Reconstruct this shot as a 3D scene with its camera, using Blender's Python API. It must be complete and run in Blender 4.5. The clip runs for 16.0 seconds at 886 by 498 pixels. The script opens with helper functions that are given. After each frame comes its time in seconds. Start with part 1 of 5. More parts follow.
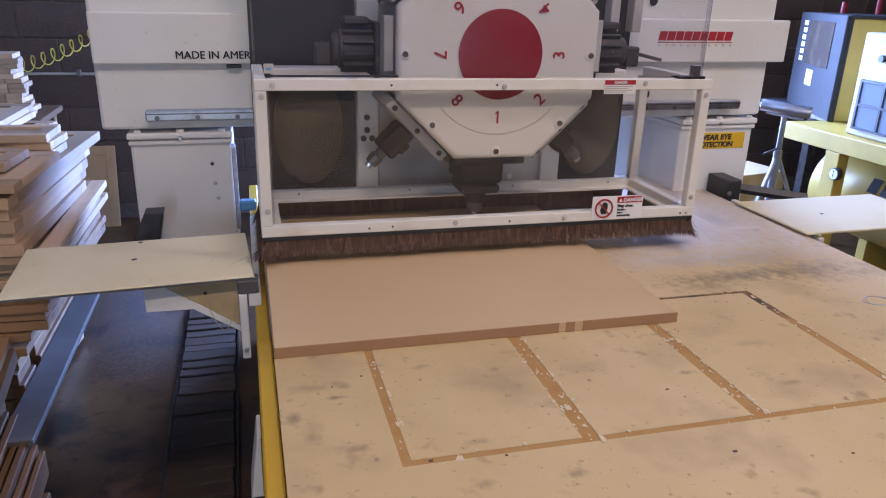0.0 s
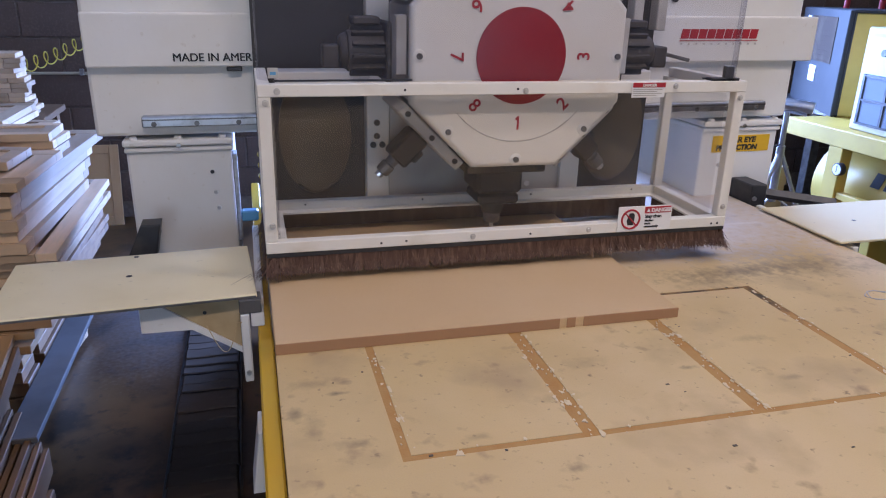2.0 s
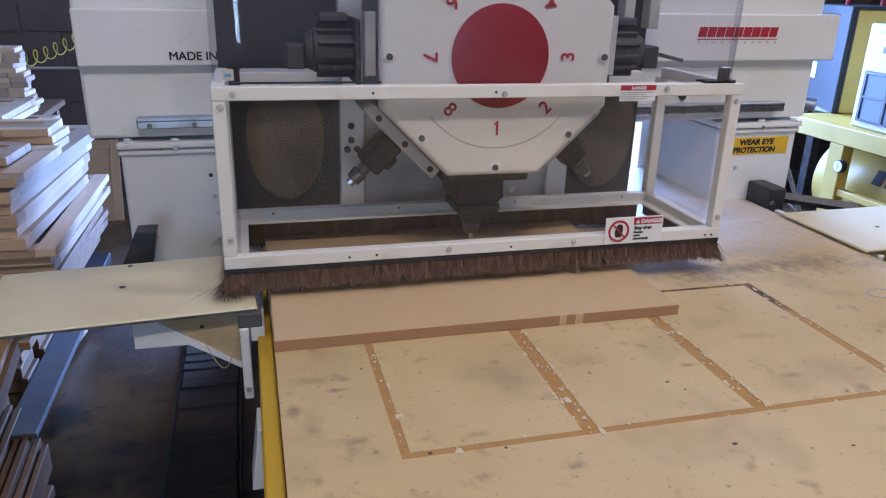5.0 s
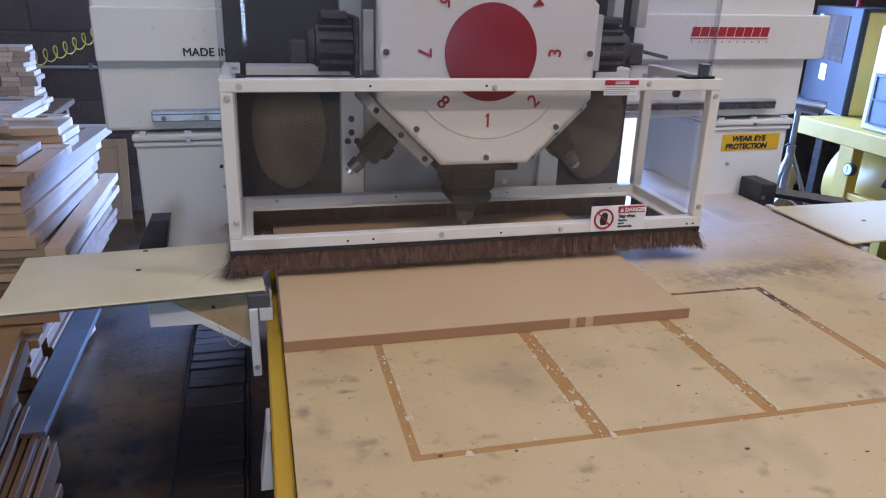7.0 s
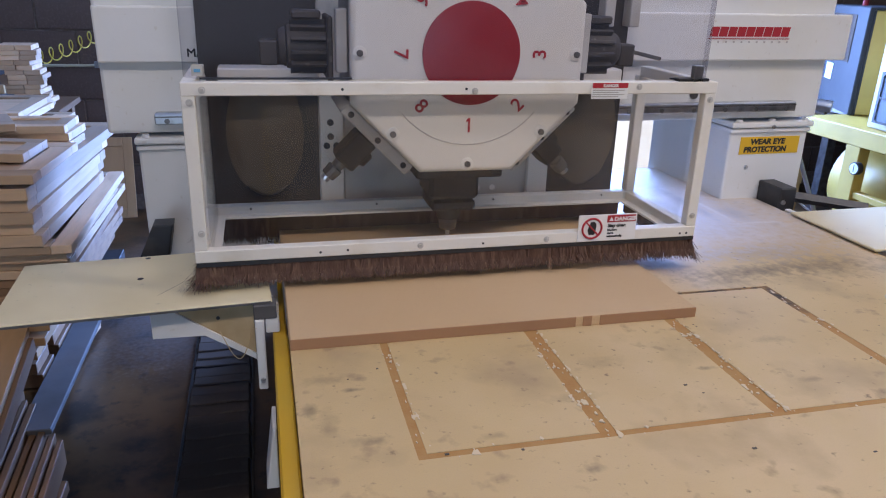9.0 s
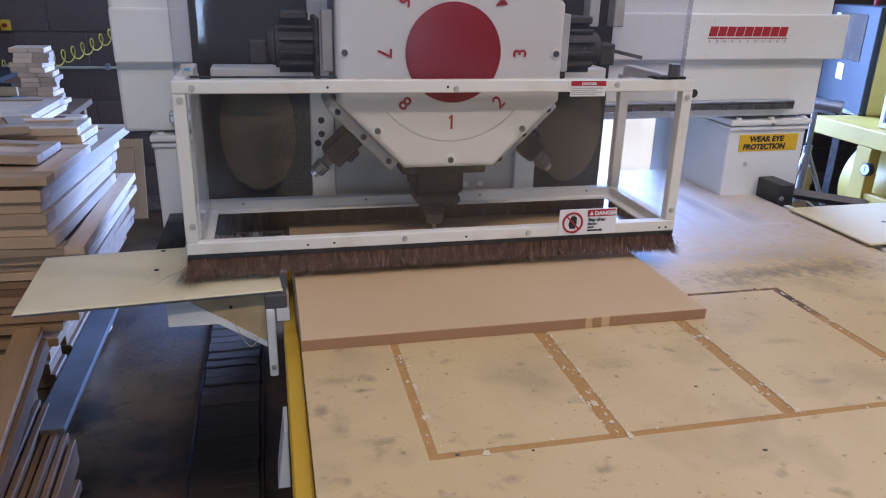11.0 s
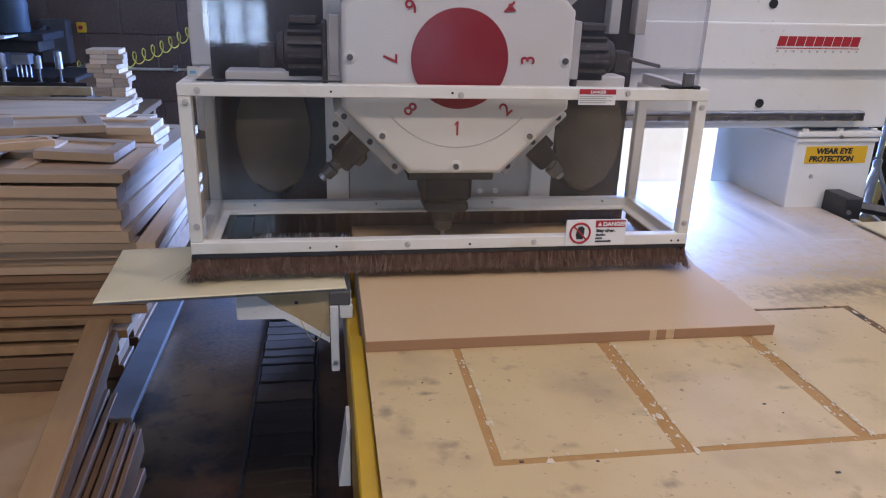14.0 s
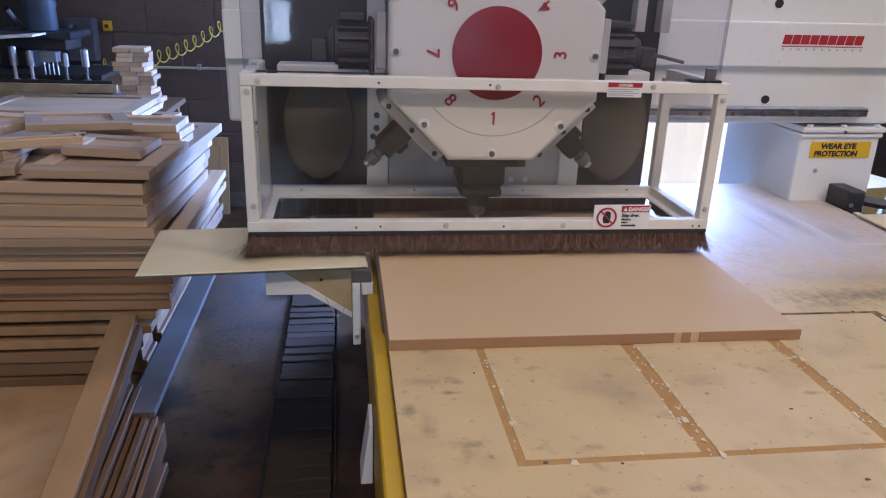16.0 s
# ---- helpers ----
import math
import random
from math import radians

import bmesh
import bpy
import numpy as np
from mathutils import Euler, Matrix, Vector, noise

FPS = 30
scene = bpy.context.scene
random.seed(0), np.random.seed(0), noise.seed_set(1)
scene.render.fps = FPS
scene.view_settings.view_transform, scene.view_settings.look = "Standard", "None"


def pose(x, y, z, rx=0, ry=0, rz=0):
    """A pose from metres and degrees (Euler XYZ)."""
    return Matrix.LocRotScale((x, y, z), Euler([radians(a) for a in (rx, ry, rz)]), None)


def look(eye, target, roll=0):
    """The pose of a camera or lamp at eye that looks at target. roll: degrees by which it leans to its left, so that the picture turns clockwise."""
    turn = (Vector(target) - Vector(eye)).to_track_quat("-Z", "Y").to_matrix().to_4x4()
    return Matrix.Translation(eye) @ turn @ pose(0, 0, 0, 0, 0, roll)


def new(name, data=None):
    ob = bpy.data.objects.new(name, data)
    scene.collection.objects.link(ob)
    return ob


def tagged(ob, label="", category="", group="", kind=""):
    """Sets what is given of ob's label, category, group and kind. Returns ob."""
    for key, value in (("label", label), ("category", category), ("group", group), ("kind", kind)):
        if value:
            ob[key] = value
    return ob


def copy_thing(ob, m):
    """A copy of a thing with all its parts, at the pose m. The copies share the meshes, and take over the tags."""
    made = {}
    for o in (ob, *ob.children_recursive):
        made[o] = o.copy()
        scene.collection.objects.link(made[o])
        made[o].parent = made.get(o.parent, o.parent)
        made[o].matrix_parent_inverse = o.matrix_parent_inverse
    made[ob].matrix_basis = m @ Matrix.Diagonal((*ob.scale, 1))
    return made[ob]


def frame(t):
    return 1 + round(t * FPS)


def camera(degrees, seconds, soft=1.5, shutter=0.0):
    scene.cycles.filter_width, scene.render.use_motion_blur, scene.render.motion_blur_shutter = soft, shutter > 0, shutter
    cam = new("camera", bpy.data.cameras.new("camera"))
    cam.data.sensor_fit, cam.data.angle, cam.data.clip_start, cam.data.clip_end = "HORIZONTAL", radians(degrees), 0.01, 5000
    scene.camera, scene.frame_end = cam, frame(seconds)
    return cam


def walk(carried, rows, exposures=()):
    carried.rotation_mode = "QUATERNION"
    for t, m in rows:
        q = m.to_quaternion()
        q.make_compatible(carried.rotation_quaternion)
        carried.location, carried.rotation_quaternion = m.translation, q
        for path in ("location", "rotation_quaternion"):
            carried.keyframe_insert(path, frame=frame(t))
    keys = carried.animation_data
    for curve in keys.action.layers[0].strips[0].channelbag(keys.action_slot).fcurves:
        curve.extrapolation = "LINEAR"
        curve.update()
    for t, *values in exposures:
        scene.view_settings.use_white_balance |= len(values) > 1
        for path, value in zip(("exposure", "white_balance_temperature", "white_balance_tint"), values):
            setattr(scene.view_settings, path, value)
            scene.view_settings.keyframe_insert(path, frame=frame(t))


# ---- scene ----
# ---- camera ----
cam = camera(62.47, 16.0, soft=1.1)
# seconds, place, tilt, roll, yaw of the carried camera
CAMERA_ROWS = [
    (0, -0.1710, -0.7518, 1.4652, -19.67, -1.76, -14.75),
    (0.5, -0.1714, -0.7542, 1.4639, -19.83, -1.48, -14.55),
    (1, -0.1688, -0.7567, 1.4637, -19.99, -1.30, -14.51),
    (1.5, -0.1682, -0.7570, 1.4634, -19.83, -1.51, -14.84),
    (2, -0.1663, -0.7560, 1.4638, -19.86, -1.43, -14.56),
    (2.5, -0.1632, -0.7563, 1.4622, -19.95, -1.50, -14.87),
    (3, -0.1605, -0.7554, 1.4610, -20.20, -1.55, -15.05),
    (3.5, -0.1579, -0.7519, 1.4596, -20.45, -1.43, -14.85),
    (4, -0.1595, -0.7545, 1.4621, -20.26, -1.45, -14.86),
    (6.5, -0.1699, -0.7473, 1.4643, -20.17, -1.69, -13.89),
    (7, -0.1707, -0.7468, 1.4636, -20.15, -1.74, -13.94),
    (7.5, -0.1717, -0.7470, 1.4638, -20.23, -1.69, -13.88),
    (8, -0.1732, -0.7462, 1.4628, -20.27, -1.71, -13.84),
    (8.5, -0.1725, -0.7452, 1.4626, -20.27, -1.70, -13.81),
    (9, -0.1738, -0.7448, 1.4624, -20.25, -1.73, -13.61),
    (11.5, -0.1814, -0.7493, 1.4662, -20.20, -1.50, -12.56),
    (12, -0.1862, -0.7479, 1.4670, -20.16, -1.52, -11.91),
    (12.5, -0.1894, -0.7490, 1.4653, -19.98, -1.59, -11.17),
    (13, -0.1948, -0.7490, 1.4651, -20.00, -1.71, -10.51),
    (13.5, -0.1994, -0.7517, 1.4669, -19.96, -1.88, -9.97),
    (14, -0.2066, -0.7499, 1.4674, -19.91, -1.86, -8.82),
    (14.5, -0.2125, -0.7518, 1.4675, -19.84, -1.95, -7.95),
    (15, -0.2149, -0.7485, 1.4668, -19.93, -1.98, -7.65),
    (15.5, -0.2163, -0.7476, 1.4653, -20.06, -1.96, -7.39),
    (16, -0.2177, -0.7489, 1.4657, -19.94, -2.02, -7.30),
]
walk(cam, [(t, pose(x, y, z, 90 + p, r, w)) for t, x, y, z, p, r, w in CAMERA_ROWS],
     exposures=[(0.0, 0.0, 6800, 20), (1.0, 0.0, 6720, 19), (2.5, 0.0, 6300, 16), (4.0, 0.0, 6120, 14), (8.0, -0.01, 6230, 14), (13.0, -0.01, 6260, 15), (16.0, 0.02, 6620, 16)])

# seconds, place of the router head across the gantry and along the bed
HEAD_ROWS = [
    (0, -0.1404, 0.6912),
    (0.5, -0.1400, 0.6745),
    (1, -0.1384, 0.6451),
    (1.5, -0.1388, 0.6114),
    (2, -0.1376, 0.5765),
    (2.5, -0.1379, 0.5411),
    (3, -0.1376, 0.5005),
    (3.5, -0.1420, 0.4750),
    (4, -0.1848, 0.4727),
    (6.5, -0.2178, 0.5655),
    (7, -0.2195, 0.5864),
    (7.5, -0.2464, 0.5844),
    (8, -0.2460, 0.5541),
    (8.5, -0.2490, 0.5257),
    (9, -0.2877, 0.5253),
    (11.5, -0.3505, 0.5851),
    (12, -0.3789, 0.5840),
    (12.5, -0.3791, 0.5552),
    (13, -0.4077, 0.5509),
    (13.5, -0.4431, 0.5526),
    (14, -0.4458, 0.5850),
    (14.5, -0.4460, 0.6262),
    (15, -0.4466, 0.6668),
    (15.5, -0.4410, 0.6945),
    (16, -0.4016, 0.6958),
]

# seconds, place of the gantry along the bed
GANTRY_ROWS = [
    (0, 0.6804),
    (0.5, 0.6653),
    (1, 0.6371),
    (1.5, 0.6056),
    (2, 0.5736),
    (2.5, 0.5391),
    (3, 0.5007),
    (3.5, 0.4781),
    (4, 0.4794),
    (6.5, 0.5627),
    (7, 0.5815),
    (7.5, 0.5821),
    (8, 0.5521),
    (8.5, 0.5244),
    (9, 0.5257),
    (11.5, 0.5851),
    (12, 0.5875),
    (12.5, 0.5603),
    (13, 0.5571),
    (13.5, 0.5588),
    (14, 0.5922),
    (14.5, 0.6306),
    (15, 0.6715),
    (15.5, 0.6979),
    (16, 0.6969),
]

# ---- world and light ----
world = bpy.data.worlds.new("world")
scene.world = world
world.use_nodes = True
wn = world.node_tree
sky = wn.nodes.new("ShaderNodeTexSky")
sky.sky_type = "NISHITA"
sky.sun_disc = False
sky.sun_elevation = radians(48)
sky.sun_rotation = radians(20)
wn.links.new(sky.outputs[0], wn.nodes["Background"].inputs[0])
wn.nodes["Background"].inputs[1].default_value = 0.10
scene.view_settings.exposure = 0.0


def lamp(name, kind, m, energy, colour, **more):
    data = bpy.data.lights.new(name, kind)
    data.energy, data.color = energy, colour
    for key, value in more.items():
        if key == "size":
            data.shape, data.size, data.size_y = "RECTANGLE", value[0], value[1]
        elif key == "angle":
            data.angle = value
    ob = new(name, data)
    ob.matrix_basis = m
    return ob


lamp("sun", "SUN", look((3, 9, 8), (1.2, 3, 0)), 5.0, (1.0, 0.94, 0.84), angle=radians(0.5))
# daylight in the open loading door behind the machine, and in the window behind the camera
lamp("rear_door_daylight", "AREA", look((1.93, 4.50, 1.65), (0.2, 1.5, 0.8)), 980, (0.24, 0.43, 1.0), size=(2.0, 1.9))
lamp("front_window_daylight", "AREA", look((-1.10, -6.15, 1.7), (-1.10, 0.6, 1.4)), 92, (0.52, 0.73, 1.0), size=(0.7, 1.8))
# unseen overhead tubes, added to fill the room with warm light
ADDED_CEILING_LIGHTS = ((-0.3, -1.5), (2.4, -0.6))
for lx, ly in ADDED_CEILING_LIGHTS:
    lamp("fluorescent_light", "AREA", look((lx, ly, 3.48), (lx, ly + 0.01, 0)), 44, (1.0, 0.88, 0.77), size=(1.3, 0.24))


# ---- helpers ----
def thing(name, label, category, kind="", group="", m=None):
    ob = new(name)
    ob.empty_display_size = 0.1
    if m is not None:
        ob.matrix_basis = m
    return tagged(ob, label, category, group, kind)


def mesh_of(name, bm, material, smooth=False):
    bmesh.ops.recalc_face_normals(bm, faces=bm.faces)
    me = bpy.data.meshes.new(name)
    bm.to_mesh(me)
    bm.free()
    me.materials.append(material)
    if smooth:
        for p in me.polygons:
            p.use_smooth = True
        me.set_sharp_from_angle(angle=radians(35))
    return me


def part(name, bm, material, parent=None, label="", smooth=False):
    ob = new(name, mesh_of(name, bm, material, smooth))
    ob.parent = parent
    if label:
        tagged(ob, label)
    return ob


def box(x0, x1, y0, y1, z0, z1, bevel=0.0, bm=None, m=None, segments=1):
    own = bmesh.new()
    bmesh.ops.create_cube(own, size=1.0)
    for v in own.verts:
        v.co = Vector((x0 + (v.co.x + 0.5) * (x1 - x0), y0 + (v.co.y + 0.5) * (y1 - y0), z0 + (v.co.z + 0.5) * (z1 - z0)))
    if bevel:
        bmesh.ops.bevel(own, geom=own.edges[:], offset=bevel, segments=segments, affect="EDGES", profile=0.5)
    if m is not None:
        bmesh.ops.transform(own, matrix=m, verts=own.verts)
    return joined(own, bm)


def joined(own, bm):
    if bm is None:
        return own
    me = bpy.data.meshes.new("piece")
    own.to_mesh(me)
    own.free()
    bm.from_mesh(me)
    bpy.data.meshes.remove(me)
    return bm


def rod(p0, p1, r0, r1=None, segments=16, bm=None, bevel=0.0):
    p0, p1 = Vector(p0), Vector(p1)
    own = bmesh.new()
    bmesh.ops.create_cone(own, cap_ends=True, segments=segments, radius1=r0, radius2=r0 if r1 is None else r1, depth=(p1 - p0).length)
    if bevel:
        rims = [e for e in own.edges if any(len(f.verts) > 4 for f in e.link_faces)]
        bmesh.ops.bevel(own, geom=rims, offset=bevel, segments=2, affect="EDGES", profile=0.5)
    turn = (p1 - p0).to_track_quat("Z", "Y").to_matrix().to_4x4()
    bmesh.ops.transform(own, matrix=Matrix.Translation((p0 + p1) / 2) @ turn, verts=own.verts)
    return joined(own, bm)


def slab(outline, y0, y1, bevel=0.0, bm=None, m=None, segments=2):
    """A plate with its outline in x and z, from y0 to y1."""
    own = bmesh.new()
    front = [own.verts.new((x, y0, z)) for x, z in outline]
    back = [own.verts.new((x, y1, z)) for x, z in outline]
    n = len(outline)
    faces = [own.faces.new(front), own.faces.new(back[::-1])]
    for i in range(n):
        own.faces.new((front[i], back[i], back[(i + 1) % n], front[(i + 1) % n]))
    if bevel:
        rims = list({e for f in faces for e in f.edges})
        bmesh.ops.bevel(own, geom=rims, offset=bevel, segments=segments, affect="EDGES", profile=0.5)
    if m is not None:
        bmesh.ops.transform(own, matrix=m, verts=own.verts)
    return joined(own, bm)


def tube(name, points, r, material, parent=None, label="", closed=False):
    cu = bpy.data.curves.new(name, "CURVE")
    cu.dimensions, cu.bevel_depth, cu.bevel_resolution = "3D", r, 2
    sp = cu.splines.new("POLY")
    sp.points.add(len(points) - 1)
    for p, q in zip(sp.points, points):
        p.co = (*q, 1)
    sp.use_cyclic_u = closed
    tmp = bpy.data.objects.new(name, cu)
    me = bpy.data.meshes.new_from_object(tmp)
    bpy.data.objects.remove(tmp)
    bpy.data.curves.remove(cu)
    me.materials.clear()
    me.materials.append(material)
    for p in me.polygons:
        p.use_smooth = True
    ob = new(name, me)
    ob.parent = parent
    if label:
        tagged(ob, label)
    return ob


def lettering(text, height, material, m, parent, name="lettering", squeeze=1.0, bold=0.0, lean=0.0, label=""):
    """Flat letters, upright in x and z, facing -y, their base line's start at m."""
    cu = bpy.data.curves.new(name, "FONT")
    cu.body, cu.size, cu.extrude, cu.offset, cu.shear = text, height / 0.73, 0.0006, bold, lean
    tmp = bpy.data.objects.new(name, cu)
    scene.collection.objects.link(tmp)
    me = bpy.data.meshes.new_from_object(tmp.evaluated_get(bpy.context.evaluated_depsgraph_get()))
    bpy.data.objects.remove(tmp)
    bpy.data.curves.remove(cu)
    me.transform(m @ pose(0, 0, 0, 90, 0, 0) @ Matrix.Diagonal((squeeze, 1, 1, 1)))
    me.materials.clear()
    me.materials.append(material)
    ob = new(name, me)
    ob.parent = parent
    if label:
        tagged(ob, label)
    return ob


# ---- materials ----
def material(name, colour, rough=0.6, metal=0.0, grain=(), bump=0.0, bump_scale=200.0, spread=0.0, coat=0.0, stretch=(1, 1, 1)):
    """grain: (scale, detail, other colour, low, high) layers mixed over the base colour by noise."""
    ma = bpy.data.materials.new(name)
    ma.use_nodes = True
    nt = ma.node_tree
    bsdf = nt.nodes["Principled BSDF"]
    bsdf.inputs["Roughness"].default_value = rough
    bsdf.inputs["Metallic"].default_value = metal
    bsdf.inputs["Coat Weight"].default_value = coat
    co = nt.nodes.new("ShaderNodeTexCoord")
    mp = nt.nodes.new("ShaderNodeMapping")
    mp.inputs["Scale"].default_value = stretch
    nt.links.new(co.outputs["Object"], mp.inputs[0])
    rgb = nt.nodes.new("ShaderNodeRGB")
    rgb.outputs[0].default_value = (*colour, 1)
    last = rgb.outputs[0]
    for scale, detail, other, low, high in grain:
        no = nt.nodes.new("ShaderNodeTexNoise")
        no.inputs["Scale"].default_value, no.inputs["Detail"].default_value = scale, detail
        nt.links.new(mp.outputs[0], no.inputs["Vector"])
        mr = nt.nodes.new("ShaderNodeMapRange")
        mr.inputs["From Min"].default_value, mr.inputs["From Max"].default_value = low, high
        nt.links.new(no.outputs["Fac"], mr.inputs["Value"])
        mx = nt.nodes.new("ShaderNodeMix")
        mx.data_type = "RGBA"
        nt.links.new(mr.outputs[0], mx.inputs["Factor"])
        nt.links.new(last, mx.inputs["A"])
        mx.inputs["B"].default_value = (*other, 1)
        last = mx.outputs["Result"]
    if spread:
        oi = nt.nodes.new("ShaderNodeObjectInfo")
        mr = nt.nodes.new("ShaderNodeMapRange")
        mr.inputs["To Min"].default_value, mr.inputs["To Max"].default_value = 1 - spread, 1 + spread
        nt.links.new(oi.outputs["Random"], mr.inputs["Value"])
        hs = nt.nodes.new("ShaderNodeHueSaturation")
        nt.links.new(mr.outputs[0], hs.inputs["Value"])
        nt.links.new(last, hs.inputs["Color"])
        last = hs.outputs[0]
    nt.links.new(last, bsdf.inputs["Base Color"])
    if bump:
        no = nt.nodes.new("ShaderNodeTexNoise")
        no.inputs["Scale"].default_value, no.inputs["Detail"].default_value = bump_scale, 4
        nt.links.new(mp.outputs[0], no.inputs["Vector"])
        bu = nt.nodes.new("ShaderNodeBump")
        bu.inputs["Strength"].default_value, bu.inputs["Distance"].default_value = bump, 0.002
        nt.links.new(no.outputs["Fac"], bu.inputs["Height"])
        nt.links.new(bu.outputs[0], bsdf.inputs["Normal"])
    return ma


def clear_sheet(name, tint, gloss, haze=0.0, dust=(0.8, 0.78, 0.74)):
    """Clear plastic sheet: see-through with a tint, a mirror-like film and a little dust."""
    ma = bpy.data.materials.new(name)
    ma.use_nodes = True
    nt = ma.node_tree
    nt.nodes.remove(nt.nodes["Principled BSDF"])
    tr = nt.nodes.new("ShaderNodeBsdfTransparent")
    tr.inputs[0].default_value = (*tint, 1)
    gl = nt.nodes.new("ShaderNodeBsdfGlossy")
    gl.inputs["Roughness"].default_value = 0.04
    lw = nt.nodes.new("ShaderNodeLayerWeight")
    lw.inputs[0].default_value = 0.5
    pw = nt.nodes.new("ShaderNodeMath")
    pw.operation = "POWER"
    nt.links.new(lw.outputs["Facing"], pw.inputs[0])
    pw.inputs[1].default_value = 4.0
    fr = nt.nodes.new("ShaderNodeMath")
    fr.operation = "MULTIPLY_ADD"
    nt.links.new(pw.outputs[0], fr.inputs[0])
    fr.inputs[1].default_value, fr.inputs[2].default_value = 0.5, gloss
    mx = nt.nodes.new("ShaderNodeMixShader")
    nt.links.new(fr.outputs[0], mx.inputs[0])
    nt.links.new(tr.outputs[0], mx.inputs[1])
    nt.links.new(gl.outputs[0], mx.inputs[2])
    df = nt.nodes.new("ShaderNodeBsdfDiffuse")
    df.inputs[0].default_value = (*dust, 1)
    no = nt.nodes.new("ShaderNodeTexNoise")
    no.inputs["Scale"].default_value, no.inputs["Detail"].default_value = 5, 5
    co = nt.nodes.new("ShaderNodeTexCoord")
    nt.links.new(co.outputs["Object"], no.inputs["Vector"])
    mr = nt.nodes.new("ShaderNodeMapRange")
    mr.inputs["From Min"].default_value, mr.inputs["From Max"].default_value = 0.3, 0.75
    mr.inputs["To Min"].default_value, mr.inputs["To Max"].default_value = haze * 0.3, haze
    nt.links.new(no.outputs["Fac"], mr.inputs["Value"])
    m2 = nt.nodes.new("ShaderNodeMixShader")
    nt.links.new(mr.outputs[0], m2.inputs[0])
    nt.links.new(mx.outputs[0], m2.inputs[1])
    nt.links.new(df.outputs[0], m2.inputs[2])
    nt.links.new(m2.outputs[0], nt.nodes["Material Output"].inputs[0])
    return ma


PAINT = material("machine_paint", (0.76, 0.75, 0.725), 0.42, grain=((3, 4, (0.70, 0.67, 0.59), 0.45, 0.8), (60, 3, (0.62, 0.58, 0.50), 0.66, 0.8)), bump=0.08, bump_scale=90)
HOOD_PAINT = material("hood_paint", (0.76, 0.73, 0.66), 0.5, grain=((9, 5, (0.58, 0.51, 0.39), 0.55, 0.85), (150, 3, (0.50, 0.43, 0.32), 0.68, 0.8)), bump=0.1, bump_scale=120)
TURRET = material("turret_enamel", (0.75, 0.72, 0.655), 0.35, grain=((4, 4, (0.70, 0.65, 0.55), 0.5, 0.85),), bump=0.05, bump_scale=30)
RED = material("red_enamel", (0.29, 0.008, 0.014), 0.4, grain=((8, 4, (0.29, 0.02, 0.026), 0.4, 0.7),))
RED_INK = material("red_ink", (0.40, 0.02, 0.03), 0.6)
BLACK_INK = material("black_ink", (0.02, 0.02, 0.022), 0.6)
GREY_INK = material("grey_ink", (0.45, 0.42, 0.38), 0.6)
MDF = material("mdf_sheet", (0.575, 0.392, 0.205), 0.78, grain=((2, 5, (0.62, 0.45, 0.27), 0.4, 0.75), (700, 2, (0.47, 0.31, 0.18), 0.55, 0.8)), bump=0.1, bump_scale=600)
MDF_EDGE = material("mdf_edge", (0.36, 0.195, 0.10), 0.85, grain=((120, 4, (0.36, 0.20, 0.10), 0.4, 0.7),), bump=0.3, bump_scale=500)
BED = material("spoilboard", (0.60, 0.435, 0.205), 0.56, grain=((1.6, 5, (0.66, 0.50, 0.30), 0.35, 0.7), (3.5, 6, (0.53, 0.375, 0.17), 0.42, 0.72), (8, 6, (0.41, 0.295, 0.15), 0.52, 0.80), (24, 6, (0.33, 0.225, 0.12), 0.63, 0.80), (70, 5, (0.24, 0.16, 0.085), 0.64, 0.76), (600, 2, (0.50, 0.36, 0.21), 0.55, 0.85)), bump=0.12, bump_scale=400)


def stain(ma, spots, colour, level=0.9, ragged=1.8):
    """Shaped smudges and painted light laid over a material's colour: centre x and y, half widths, strength."""
    nt = ma.node_tree
    bsdf = nt.nodes["Principled BSDF"]
    last = bsdf.inputs["Base Color"].links[0].from_socket
    co = nt.nodes.new("ShaderNodeTexCoord")
    wob = nt.nodes.new("ShaderNodeTexNoise")
    wob.inputs["Scale"].default_value, wob.inputs["Detail"].default_value = 55, 7
    nt.links.new(co.outputs["Object"], wob.inputs["Vector"])
    for x, y, rx, ry, strong in spots:
        mp = nt.nodes.new("ShaderNodeMapping")
        mp.vector_type = "TEXTURE"
        mp.inputs["Location"].default_value = (x, y, level)
        mp.inputs["Scale"].default_value = (rx, ry, 1)
        nt.links.new(co.outputs["Object"], mp.inputs[0])
        ln = nt.nodes.new("ShaderNodeVectorMath")
        ln.operation = "LENGTH"
        nt.links.new(mp.outputs[0], ln.inputs[0])
        ad = nt.nodes.new("ShaderNodeMath")
        ad.operation = "MULTIPLY_ADD"
        nt.links.new(wob.outputs["Fac"], ad.inputs[0])
        ad.inputs[1].default_value = ragged
        nt.links.new(ln.outputs["Value"], ad.inputs[2])
        mr = nt.nodes.new("ShaderNodeMapRange")
        mr.inputs["From Min"].default_value, mr.inputs["From Max"].default_value = 0.85 + 0.5 * ragged, 0.5 * ragged - 0.15
        mr.inputs["To Min"].default_value, mr.inputs["To Max"].default_value = 0.0, strong
        nt.links.new(ad.outputs[0], mr.inputs["Value"])
        mx = nt.nodes.new("ShaderNodeMix")
        mx.data_type = "RGBA"
        nt.links.new(mr.outputs[0], mx.inputs["Factor"])
        nt.links.new(last, mx.inputs["A"])
        mx.inputs["B"].default_value = (*colour, 1)
        last = mx.outputs["Result"]
    nt.links.new(last, bsdf.inputs["Base Color"])


